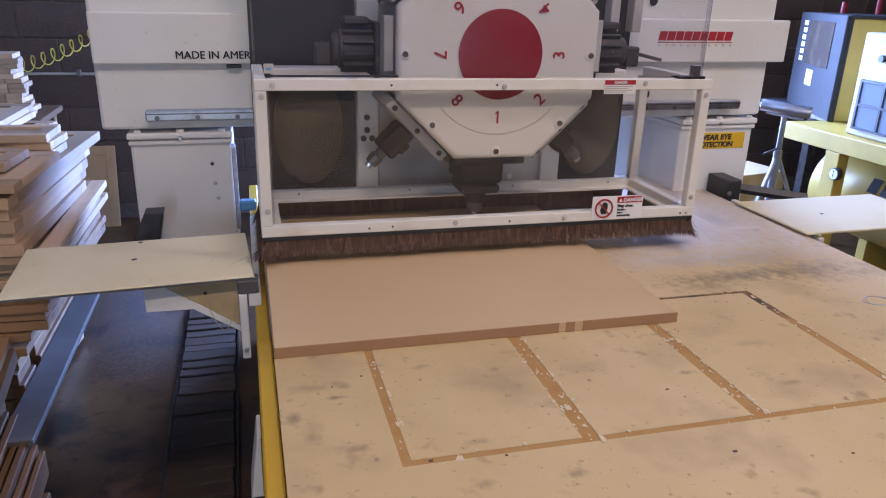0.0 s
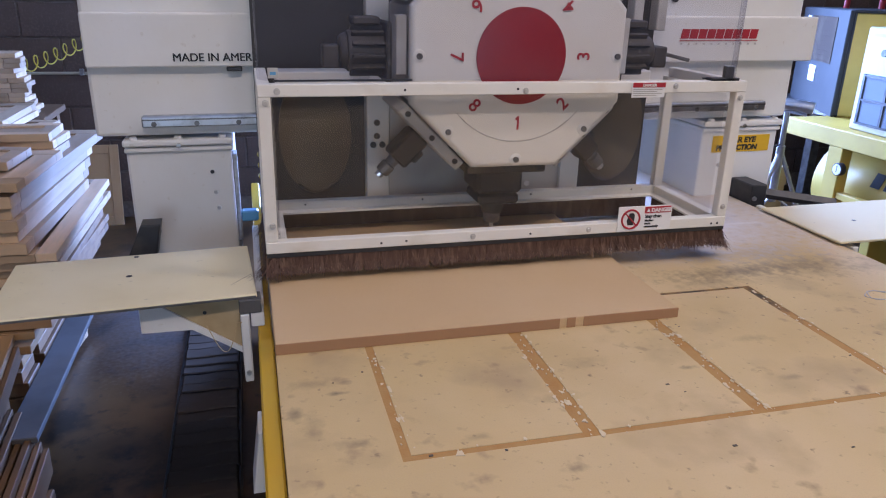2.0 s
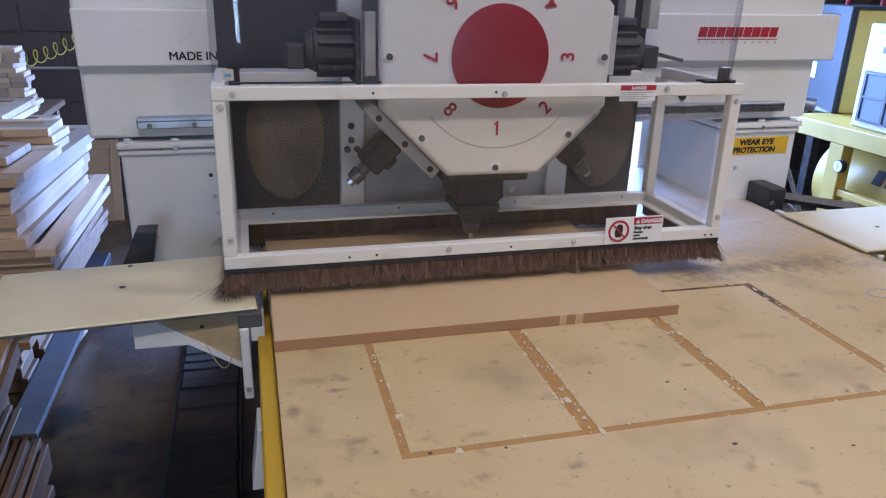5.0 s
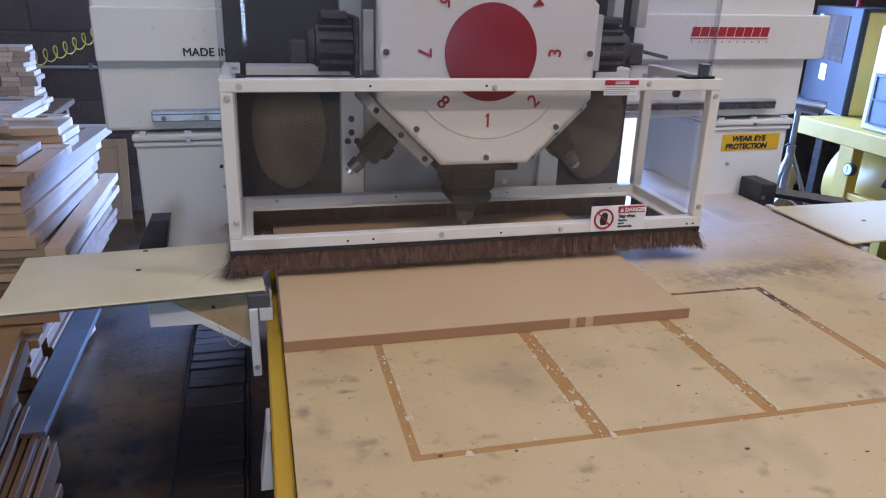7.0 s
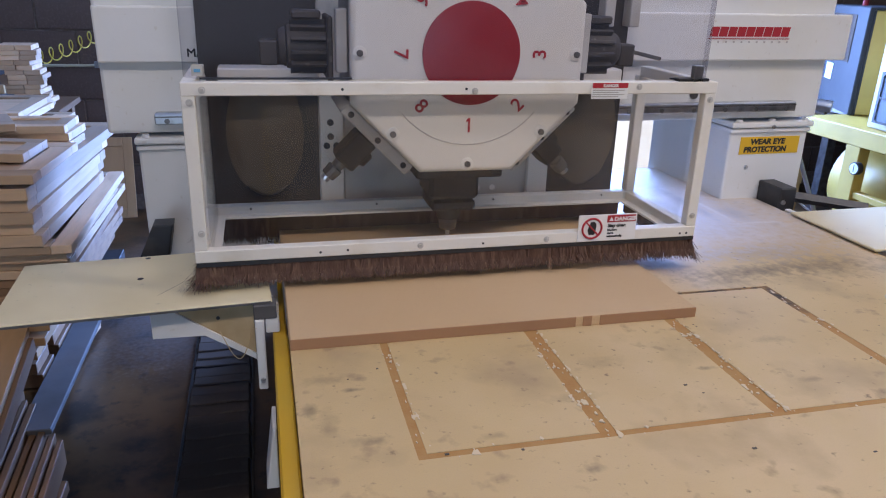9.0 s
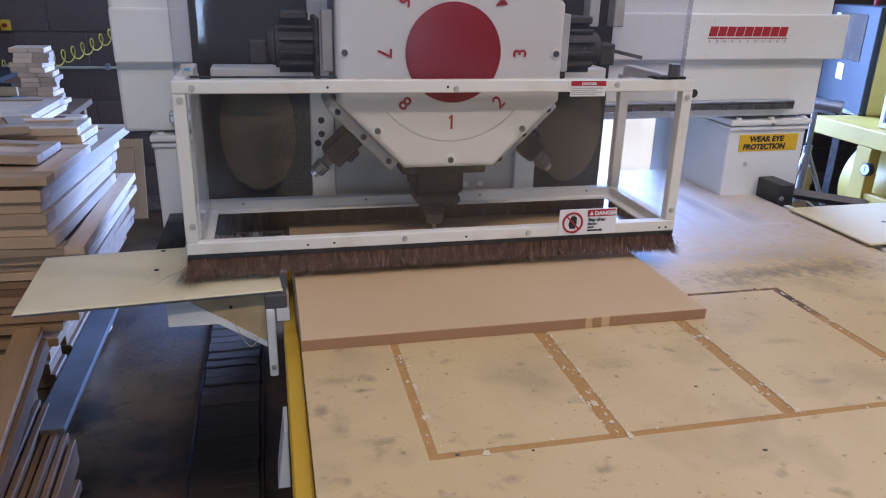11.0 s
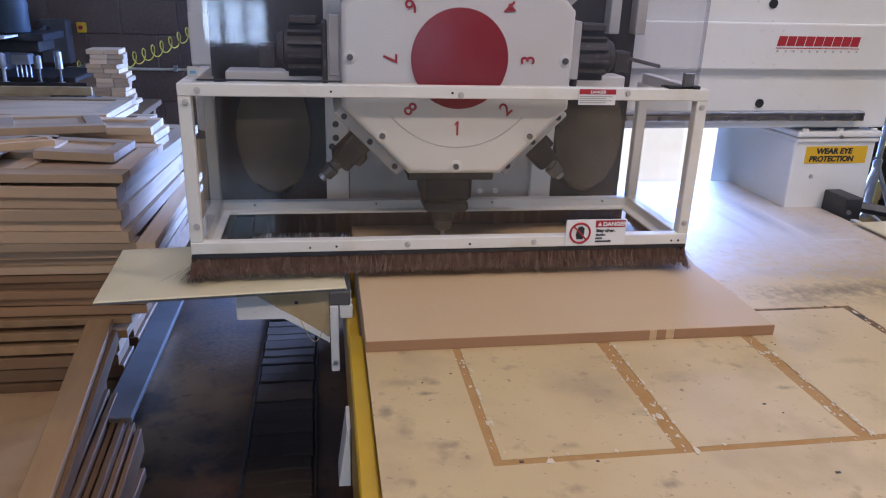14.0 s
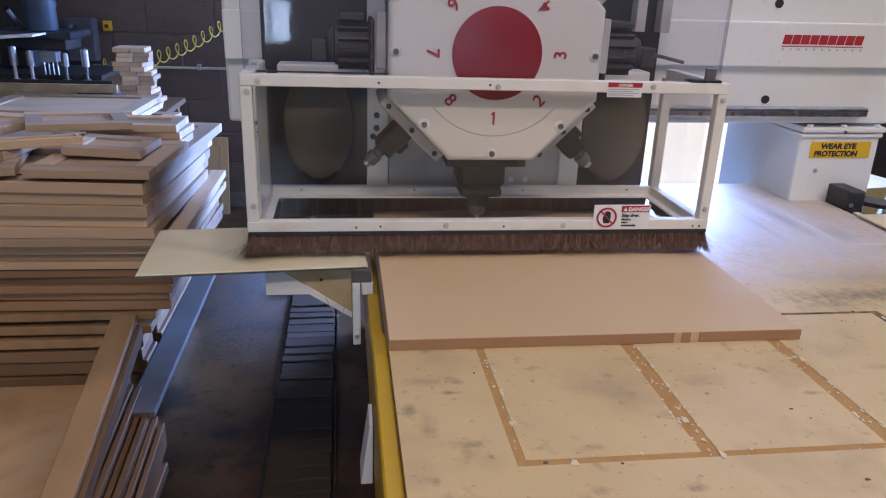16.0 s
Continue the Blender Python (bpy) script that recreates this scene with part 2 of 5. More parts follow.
stain(BED, ((0.84, 0.50, 0.26, 0.05, 0.8), (1.02, 0.50, 0.20, 0.09, 0.6), (0.90, 0.60, 0.25, 0.08, 0.45), (0.74, 0.455, 0.14, 0.05, 0.5), (0.24, 0.10, 0.06, 0.02, 0.3), (0.66, 0.21, 0.05, 0.02, 0.4), (0.95, 0.20, 0.06, 0.03, 0.35), (-0.13, 0.14, 0.015, 0.03, 0.8), (-0.068, 0.180, 0.022, 0.008, 0.9), (0.486, 0.141, 0.020, 0.010, 0.85), (-0.105, 0.215, 0.05, 0.02, 0.5), (-0.06, 0.05, 0.04, 0.015, 0.5), (0.10, 0.03, 0.03, 0.012, 0.45), (0.33, 0.19, 0.05, 0.03, 0.35), (-0.03, -0.09, 0.05, 0.02, 0.45), (0.20, -0.06, 0.03, 0.009, 0.5), (0.63, 0.08, 0.03, 0.01, 0.5), (-0.11, 0.10, 0.02, 0.05, 0.45)), (0.17, 0.125, 0.075))
# rear right: pale dust and the rear door's lavender sheen, put into the colour
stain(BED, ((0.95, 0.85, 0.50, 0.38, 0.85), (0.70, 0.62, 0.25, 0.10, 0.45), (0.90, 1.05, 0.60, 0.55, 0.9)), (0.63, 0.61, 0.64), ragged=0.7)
# dark, then pale streaks over that area
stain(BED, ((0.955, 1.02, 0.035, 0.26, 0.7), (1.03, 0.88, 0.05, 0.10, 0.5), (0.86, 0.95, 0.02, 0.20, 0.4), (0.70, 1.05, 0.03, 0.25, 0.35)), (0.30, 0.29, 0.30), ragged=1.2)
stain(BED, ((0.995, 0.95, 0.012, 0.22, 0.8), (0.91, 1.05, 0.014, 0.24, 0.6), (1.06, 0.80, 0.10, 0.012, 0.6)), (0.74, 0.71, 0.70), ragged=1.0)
GROOVE = material("groove_floor", (0.44, 0.245, 0.08), 0.85, grain=((30, 4, (0.42, 0.21, 0.06), 0.4, 0.7),), bump=0.3, bump_scale=300)
stain(GROOVE, ((0.793, 0.375, 0.06, 0.14, 1.0), (0.66, 0.417, 0.22, 0.05, 1.0)), (0.05, 0.04, 0.03))
DARK_GROOVE = material("dirty_groove", (0.10, 0.085, 0.065), 0.85, grain=((60, 4, (0.28, 0.2, 0.11), 0.55, 0.75),))
FLAKE = material("paper_flake", (0.66, 0.55, 0.37), 0.8)
SOOT = material("soot_smudge", (0.10, 0.085, 0.07), 0.8)
YELLOW = material("yellow_paint", (0.52, 0.30, 0.012), 0.4, grain=((6, 4, (0.50, 0.32, 0.03), 0.45, 0.75),), bump=0.05)
STEEL = material("bright_steel", (0.55, 0.55, 0.56), 0.32, 1.0, grain=((40, 4, (0.38, 0.37, 0.36), 0.45, 0.7),))
DULL = material("dull_steel", (0.20, 0.19, 0.185), 0.5, 0.7, grain=((25, 4, (0.12, 0.11, 0.10), 0.4, 0.7),))
GREY_PLATE = material("grey_plate", (0.52, 0.50, 0.46), 0.5, grain=((6, 4, (0.33, 0.30, 0.26), 0.4, 0.7),))
BLACK = material("black_steel", (0.022, 0.022, 0.025), 0.45, grain=((20, 3, (0.06, 0.055, 0.05), 0.5, 0.8),))
CAST = material("dark_casting", (0.022, 0.017, 0.015), 0.65, grain=((14, 5, (0.050, 0.040, 0.032), 0.5, 0.75),), bump=0.2, bump_scale=80)
MOTOR = material("grey_motor_casting", (0.062, 0.053, 0.047), 0.6, grain=((14, 5, (0.05, 0.045, 0.04), 0.45, 0.7), (60, 4, (0.2, 0.18, 0.15), 0.62, 0.8)), bump=0.2, bump_scale=80)
PANEL_DARK = material("dusty_dark_panel", (0.034, 0.029, 0.027), 0.5, grain=((5, 5, (0.055, 0.042, 0.03), 0.5, 0.8),))
DUCT = material("duct_throat", (0.115, 0.088, 0.056), 0.6, grain=((6, 4, (0.07, 0.052, 0.034), 0.4, 0.7),))
BRISTLE = material("brown_bristle", (0.085, 0.037, 0.020), 0.7, grain=((90, 3, (0.17, 0.095, 0.055), 0.45, 0.7),), stretch=(1, 1, 0.15))
RUBBER = material("bellows_fabric", (0.065, 0.046, 0.034), 0.8, grain=((10, 4, (0.10, 0.076, 0.056), 0.5, 0.75),), bump=0.2, bump_scale=150)
FLOOR = material("stained_concrete", (0.062, 0.030, 0.012), 0.33, grain=((2.2, 5, (0.115, 0.056, 0.020), 0.45, 0.60), (5, 6, (0.016, 0.009, 0.005), 0.52, 0.66), (16, 6, (0.018, 0.010, 0.006), 0.58, 0.72), (60, 5, (0.11, 0.065, 0.03), 0.64, 0.78)), bump=0.15, bump_scale=25)
# pale patch painted in for the door's daylight on the rear floor
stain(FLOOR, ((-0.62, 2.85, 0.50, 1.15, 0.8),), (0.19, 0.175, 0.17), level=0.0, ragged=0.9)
stain(FLOOR, ((-0.56, 2.62, 0.10, 0.14, 0.9), (-0.47, 2.45, 0.06, 0.16, 0.8), (-0.79, 1.55, 0.07, 0.03, 0.8), (-0.62, 1.33, 0.16, 0.05, 0.7), (-0.55, 1.12, 0.2, 0.05, 0.6)), (0.014, 0.009, 0.006), level=0.0, ragged=2.2)
BLOCK = material("painted_block", (0.115, 0.076, 0.056), 0.7, grain=((3, 4, (0.075, 0.048, 0.034), 0.4, 0.7), (70, 4, (0.15, 0.10, 0.075), 0.5, 0.75)), bump=0.5, bump_scale=90, spread=0.10)
MORTAR = material("mortar", (0.19, 0.145, 0.115), 0.85, grain=((40, 4, (0.13, 0.1, 0.08), 0.4, 0.7),), bump=0.4)
BROWN_WALL = material("brown_wall_paint", (0.15, 0.11, 0.085), 0.75, grain=((3, 4, (0.11, 0.08, 0.06), 0.4, 0.7),), bump=0.3, bump_scale=60)
PLASTER = material("white_plaster", (0.62, 0.60, 0.56), 0.8, grain=((2, 4, (0.55, 0.53, 0.49), 0.4, 0.7),))
MAPLE = material("raw_maple", (0.53, 0.36, 0.215), 0.6, grain=((18, 4, (0.38, 0.25, 0.145), 0.45, 0.75), (130, 3, (0.47, 0.34, 0.22), 0.5, 0.75)), bump=0.08, spread=0.30, stretch=(0.12, 1, 1))
MAPLE_LONG = material("raw_maple_long", (0.52, 0.365, 0.235), 0.6, grain=((18, 4, (0.38, 0.255, 0.155), 0.45, 0.75), (130, 3, (0.46, 0.34, 0.225), 0.5, 0.75)), bump=0.08, spread=0.30, stretch=(1, 0.12, 1))
WING = material("cream_cover_paint", (0.77, 0.67, 0.43), 0.45, grain=((4, 4, (0.68, 0.57, 0.33), 0.45, 0.75), (70, 3, (0.55, 0.47, 0.30), 0.68, 0.8)), bump=0.05, bump_scale=60)
TAN = material("dusty_tan_paint", (0.42, 0.30, 0.15), 0.6, grain=((12, 4, (0.55, 0.42, 0.24), 0.45, 0.7),))
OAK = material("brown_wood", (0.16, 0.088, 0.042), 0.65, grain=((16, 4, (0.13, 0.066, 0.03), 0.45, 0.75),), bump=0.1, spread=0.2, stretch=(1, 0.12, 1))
SLATE = material("grey_laminate", (0.10, 0.095, 0.095), 0.75, grain=((6, 4, (0.06, 0.055, 0.05), 0.4, 0.7),))
GREY_CABINET = material("grey_blue_paint", (0.030, 0.030, 0.031), 0.8, grain=((5, 4, (0.022, 0.022, 0.024), 0.4, 0.7),))
CREAM = material("cream_paint", (0.54, 0.49, 0.35), 0.5, grain=((5, 4, (0.48, 0.43, 0.30), 0.4, 0.7),))
TANK = material("tank_yellow", (0.60, 0.43, 0.09), 0.4, grain=((5, 4, (0.52, 0.37, 0.08), 0.4, 0.7),))
CARD = material("cardboard", (0.40, 0.27, 0.15), 0.8, grain=((10, 4, (0.33, 0.21, 0.11), 0.4, 0.7),))
LABEL_YELLOW = material("label_yellow", (0.72, 0.43, 0.02), 0.5)
WHITE = material("white_label", (0.80, 0.79, 0.77), 0.5)
GALV = material("galvanised", (0.45, 0.46, 0.48), 0.4, 0.9, grain=((12, 4, (0.3, 0.3, 0.32), 0.4, 0.7),))
COIL = material("yellow_hose", (0.62, 0.50, 0.06), 0.4)
BLUE = material("blue_plastic", (0.10, 0.32, 0.55), 0.45)
DUSTY_GROUND = material("sunlit_concrete", (0.78, 0.81, 0.83), 0.9, grain=((2, 4, (0.70, 0.72, 0.72), 0.4, 0.7),))
YELLOW2 = material("compressor_yellow", (0.54, 0.37, 0.07), 0.5, grain=((6, 4, (0.46, 0.31, 0.06), 0.45, 0.75),), bump=0.05)
STOCK = material("tan_stock", (0.40, 0.235, 0.105), 0.6, grain=((16, 4, (0.30, 0.17, 0.07), 0.45, 0.75),), bump=0.1, spread=0.15, stretch=(1, 0.12, 1))
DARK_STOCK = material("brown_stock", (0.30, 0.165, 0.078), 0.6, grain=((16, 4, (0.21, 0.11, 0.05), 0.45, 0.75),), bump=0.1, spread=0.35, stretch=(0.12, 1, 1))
OAKY = material("oak_panel", (0.54, 0.33, 0.15), 0.6, grain=((14, 4, (0.43, 0.25, 0.10), 0.45, 0.75),), bump=0.1, stretch=(1, 1, 0.12))
FILTER = material("filter_mesh", (0.16, 0.19, 0.23), 0.7, grain=((300, 2, (0.08, 0.09, 0.11), 0.45, 0.6),))
BLUE_MOTOR = material("blue_motor_paint", (0.035, 0.052, 0.07), 0.55, grain=((8, 4, (0.03, 0.05, 0.07), 0.4, 0.7),))
TUBE = bpy.data.materials.new("lit_tube")
TUBE.use_nodes = True
TUBE.node_tree.nodes["Principled BSDF"].inputs["Emission Color"].default_value = (1.0, 0.94, 0.84, 1)
TUBE.node_tree.nodes["Principled BSDF"].inputs["Emission Strength"].default_value = 6.0
RUBBER.node_tree.nodes["Principled BSDF"].inputs["Specular IOR Level"].default_value = 0.06
OAK.node_tree.nodes["Principled BSDF"].inputs["Specular IOR Level"].default_value = 0.2
PC_FRONT = clear_sheet("clear_polycarbonate", (0.97, 0.965, 0.96), 0.022, 0.018, (0.56, 0.53, 0.55))
PC_HOOD = clear_sheet("smoky_polycarbonate", (0.84, 0.84, 0.89), 0.05, 0.05, (0.47, 0.50, 0.66))


# ---- structure ----
WALL_Y = 4.12
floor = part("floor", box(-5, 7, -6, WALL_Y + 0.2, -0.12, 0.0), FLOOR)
tagged(floor, "dark brown stained concrete workshop floor, worn and dusty", "floor", kind="structure")
ground = part("ground", box(-60, 60, WALL_Y + 0.2005, 120, -0.2, -0.02), DUSTY_GROUND)
tagged(ground, "pale sunlit ground outside the open door", "ground", kind="structure")
ceiling = part("ceiling", box(-5, 7, -6, WALL_Y + 0.2, 4.0, 4.15), PLASTER)
tagged(ceiling, "off-white workshop ceiling", "ceiling", kind="structure")
DOOR_X0, DOOR_X1, DOOR_Z = 0.80, 3.05, 2.6
wb = box(-5, DOOR_X0, WALL_Y + 0.012, WALL_Y + 0.2, 0, 4)
box(DOOR_X1, 7, WALL_Y + 0.012, WALL_Y + 0.2, 0, 4, bm=wb)
box(DOOR_X0, DOOR_X1, WALL_Y + 0.012, WALL_Y + 0.2, DOOR_Z, 4, bm=wb)
wall_back = part("wall_back", wb, MORTAR)
tagged(wall_back, "brown painted concrete block wall with an open doorway", "wall", kind="structure")
wall_west = tagged(part("wall_west", box(-5.2, -5, -6, WALL_Y + 0.2, 0, 4), BROWN_WALL), "plain brown workshop side wall", "wall", kind="structure")
wall_east = tagged(part("wall_east", box(7, 7.2, -6, WALL_Y + 0.2, 0, 4), BROWN_WALL), "plain brown workshop side wall", "wall", kind="structure")
fb = box(-5, -1.45, -6.2, -6, 0, 4)
box(-0.75, 7, -6.2, -6, 0, 4, bm=fb)
box(-1.45, -0.75, -6.2, -6, 2.6, 4, bm=fb)
box(-1.45, -0.75, -6.2, -6, 0, 0.8, bm=fb)
mb = bmesh.new()
for k in range(4):
    box(-1.45 + k * 0.22, -1.41 + k * 0.22, -6.05, -6.0, 0.8, 2.6, bm=mb)
for k in range(5):
    box(-1.41, -0.79, -6.045, -6.005, 0.8 + k * 0.44, 0.84 + k * 0.44, bm=mb)
tagged(part("window_1", mb, BROWN_WALL), "tall steel window with dark glazing bars", "window", kind="structure")
wall_front = tagged(part("wall_front", fb, BROWN_WALL), "plain brown workshop wall with a tall window opening", "wall", kind="structure")


# out-of-view fitting that goes with each added overhead lamp
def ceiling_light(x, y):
    f = thing("ceiling_light", "unseen white ceiling tube fitting, added for overhead light", "lamp", group="ceiling lights", m=pose(x, y, 3.5))
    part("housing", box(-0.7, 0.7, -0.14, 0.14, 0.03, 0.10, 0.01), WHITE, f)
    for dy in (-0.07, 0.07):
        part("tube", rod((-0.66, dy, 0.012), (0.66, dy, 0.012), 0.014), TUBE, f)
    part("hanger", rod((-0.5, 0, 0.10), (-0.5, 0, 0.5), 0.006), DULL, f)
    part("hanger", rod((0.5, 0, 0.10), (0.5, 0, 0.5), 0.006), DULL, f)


for lx, ly in ADDED_CEILING_LIGHTS:
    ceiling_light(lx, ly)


# ---- router bed ----
GROOVES = ((-0.007, 0.006, 0.005, 0.60), (0.2425, 0.2665, 0.005, 0.60), (0.5095, 0.5325, 0.005, 0.60), (0.783, 0.8015, 0.005, 0.4225), (-0.007, 0.900, -0.001, 0.0105), (0.5325, 0.8015, 0.4125, 0.4225))


def grooved_top(x0, x1, y0, y1, z0, z1, deep):
    """A board whose top is cut by shallow grooves; returns the board and the groove floors."""
    xs = sorted({x0, x1, *[g[0] for g in GROOVES], *[g[1] for g in GROOVES]})
    ys = sorted({y0, y1, *[g[2] for g in GROOVES], *[g[3] for g in GROOVES]})

    def low(i, j):
        if not (0 <= i < len(xs) - 1 and 0 <= j < len(ys) - 1):
            return None
        cx, cy = (xs[i] + xs[i + 1]) / 2, (ys[j] + ys[j + 1]) / 2
        return any(a < cx < b and c < cy < d for a, b, c, d in GROOVES)

    top, bottom = bmesh.new(), bmesh.new()

    def quad(bm, pts):
        bm.faces.new([bm.verts.new(p) for p in pts])

    for i in range(len(xs) - 1):
        for j in range(len(ys) - 1):
            xa, xb, ya, yb = xs[i], xs[i + 1], ys[j], ys[j + 1]
            cut = low(i, j)
            z = z1 - deep if cut else z1
            quad(bottom if cut else top, ((xa, ya, z), (xb, ya, z), (xb, yb, z), (xa, yb, z)))
            for di, dj, p, q in ((-1, 0, (xa, yb), (xa, ya)), (1, 0, (xb, ya), (xb, yb)), (0, -1, (xa, ya), (xb, ya)), (0, 1, (xb, yb), (xa, yb))):
                other = low(i + di, j + dj)
                if other is None or (other and not cut):
                    zz = z0 if other is None else z1 - deep
                    quad(top, ((*p, zz), (*q, zz), (*q, z), (*p, z)))
    for bm in (top, bottom):
        bmesh.ops.remove_doubles(bm, verts=bm.verts, dist=1e-5)
    return top, bottom


def build_bed():
    bed = thing("router_table", "fixed CNC router table with worn tan spoilboard top", "router table")
    x0, x1, y0, y1 = -0.150, 1.190, -1.6, 1.375
    top, bottom = grooved_top(x0, x1, y0, y1, 0.872, 0.9, 0.0009)
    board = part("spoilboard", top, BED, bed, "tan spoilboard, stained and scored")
    part("groove_floor", bottom, GROOVE, board, "orange-brown routed grooves")
    part("base_cabinet", box(x0 + 0.04, x1 - 0.04, y0 + 0.06, y1 - 0.06, 0.02, 0.6995, 0.006), DULL, bed, "dark steel machine base, out of view, blocking low light")
    # unseen rear block, added to keep low door light off the left floor
    part("rear_base", box(x0 + 0.04, x1 - 0.04, y1 - 0.0595, 2.30, 0.02, 0.56, 0.006), DULL, bed, "dark steel machine base, out of view, blocking low light")
    part("bed_frame", box(x0 + 0.02, x1 - 0.02, y0 + 0.03, y1 - 0.02, 0.70, 0.8715, 0.004), PAINT, bed)
    part("side_rail", box(-0.176, -0.1512, y0, y1 + 0.2, 0.70, 0.858, 0.003), YELLOW, bed, "yellow painted steel side rail")
    part("rail_cap", box(-0.176, -0.1512, y0, 0.400, 0.8585, 0.890, 0.003), YELLOW, bed, "yellow painted steel rail cap")
    part("side_rail", box(1.1912, 1.216, y0, y1 + 0.2, 0.70, 0.858, 0.003), YELLOW, bed, "yellow painted steel side rail")
    for x in (0.0, 1.04):
        for y in (-1.4, -0.1, 1.2, 2.2):
            part("foot", rod((x, y, 0.0), (x, y, 0.0195), 0.045, segments=16), BLACK, bed)
    part("side_bracket", slab([(-0.198, 0.690), (-0.1780, 0.690), (-0.1780, 0.800), (-0.184, 0.800)], 0.25, 0.32, 0.003), PAINT, bed, "small white side bracket")
    ring = [(1.035 + 0.028 * math.cos(a) + 0.006 * math.cos(2.3 * a), 0.325 + 0.022 * math.sin(a), 0.9006) for a in [i * 0.25 for i in range(52)]]
    tube("pencil_scrawl", ring, 0.0011, GREY_INK, bed, "pencilled ring")
    return bed


build_bed()


def build_flakes():
    rng = random.Random(5)
    bm = bmesh.new()
    for k in range(290):
        g = rng.choice(GROOVES[:4] + GROOVES[1:3] + GROOVES[1:3])
        if g is GROOVES[0] and rng.random() < 0.4:
            g = GROOVES[4]
        if g is GROOVES[4]:
            x, y = rng.uniform(g[0], g[1]), rng.choice((g[2], g[3])) + rng.gauss(0, 0.002)
        else:
            x, y = rng.choice((g[0], g[0] + 0.5 * (g[1] - g[0]), g[1], g[1])) + rng.gauss(0.0, 0.0030), rng.uniform(0.0, min(g[3], 0.40))
        if x < 0.575 and y > 0.305:
            continue
        r = rng.uniform(0.0010, 0.0032) * (2.2 if rng.random() < 0.14 else 1)
        n, a0, s = rng.randint(5, 9), rng.uniform(0, 6), rng.uniform(0.45, 0.9)
        ring = []
        for i in range(n):
            a = a0 + i * 2 * math.pi / n
            q = r * rng.uniform(0.35, 1.45)
            ring.append((x + q * math.cos(a) * s, y + q * math.sin(a) * 1.3))
        lo = [bm.verts.new((px, py, 0.9002)) for px, py in ring]
        top_z = 0.9003 + 0.000005 * k
        hi = [bm.verts.new((px, py, top_z)) for px, py in ring]
        bm.faces.new(hi)
        for i in range(n):
            bm.faces.new((lo[i], lo[(i + 1) % n], hi[(i + 1) % n], hi[i]))
    tagged(part("paper_flakes", bm, FLAKE), "pale torn paper flakes along the routed grooves", "debris", kind="stuff")
    rng = random.Random(9)
    bm = bmesh.new()
    for k in range(34):
        x, y, r = rng.uniform(-0.13, 1.1), rng.uniform(-0.25, 0.62), rng.uniform(0.0008, 0.0022)
        if x < 0.58 and y > 0.30:
            continue
        box(x - r * rng.uniform(0.6, 2.2), x + r, y - r * rng.uniform(0.4, 1), y + r * 0.8, 0.9001, 0.9009, bm=bm)
    for x, y, r in ((0.428, -0.062, 0.003), (0.03, 0.004, 0.0028)):
        box(x - r, x + r, y - r * 0.6, y + r * 0.5, 0.9001, 0.9012, bm=bm)
    tagged(part("wood_crumbs", bm, SOOT), "dark wood crumbs scattered on the spoilboard", "debris", kind="stuff")


build_flakes()
mdf = thing("mdf_sheet", "plain brown MDF sheet lying on the router table", "sheet")
part("panel", box(-0.150, 0.572, 0.316, 1.30, 0.9005, 0.9195, 0.0012), MDF, mdf)
for xa, xb in ((-0.150, 0.338), (0.352, 0.368), (0.384, 0.572)):
    part("front_edge", box(xa, xb, 0.3142, 0.3158, 0.9005, 0.919), MDF_EDGE, mdf, "darker sawn edge")


# ---- floor bellows ----
def build_bellows():
    b = thing("way_cover", "black folded bellows way cover along the floor", "bellows")
    part("track", box(-0.490, -0.258, 0.3, 3.2, 0.0, 0.012, 0.002), BLACK, b)
    part("edge_strip", box(-0.262, -0.256, 0.3, 3.2, 0.012, 0.03, 0.001), RUBBER, b)
    prof = [(-0.034, 0.0240), (-0.031, 0.0268), (-0.027, 0.0275), (-0.018, 0.0262), (0.008, 0.0250), (0.036, 0.0240)]
    bm = bmesh.new()
    xs = [-0.108, -0.100, -0.05, 0.0, 0.05, 0.100, 0.108]
    rows = [[bm.verts.new((x, y + 0.004 * math.sin(30 * x), z - (0.012 if abs(x) > 0.105 else 0))) for y, z in prof] for x in xs]
    for i in range(len(xs) - 1):
        for j in range(len(prof) - 1):
            bm.faces.new((rows[i][j], rows[i + 1][j], rows[i + 1][j + 1], rows[i][j + 1]))
    for r in (rows[0], rows[-1]):
        bm.faces.new(r)
    me = mesh_of("fold", bm, RUBBER, True)
    rng = random.Random(2)
    for k in range(42):
        o = new("fold", me)
        o.parent = b
        o.matrix_basis = pose(-0.374 + rng.uniform(-0.003, 0.003), 0.36 + k * 0.068 + rng.uniform(-0.004, 0.004), rng.uniform(-0.004, 0.002), rng.uniform(-5, 5), 0, rng.uniform(-1.5, 1.5))


build_bellows()


# ---- gantry ----
def bolt(x, y, z, r, parent, mat=None, name="bolt"):
    part(name, rod((x, y, z), (x, y - 0.005, z), r, r * 0.8, 10), mat or STEEL, parent)


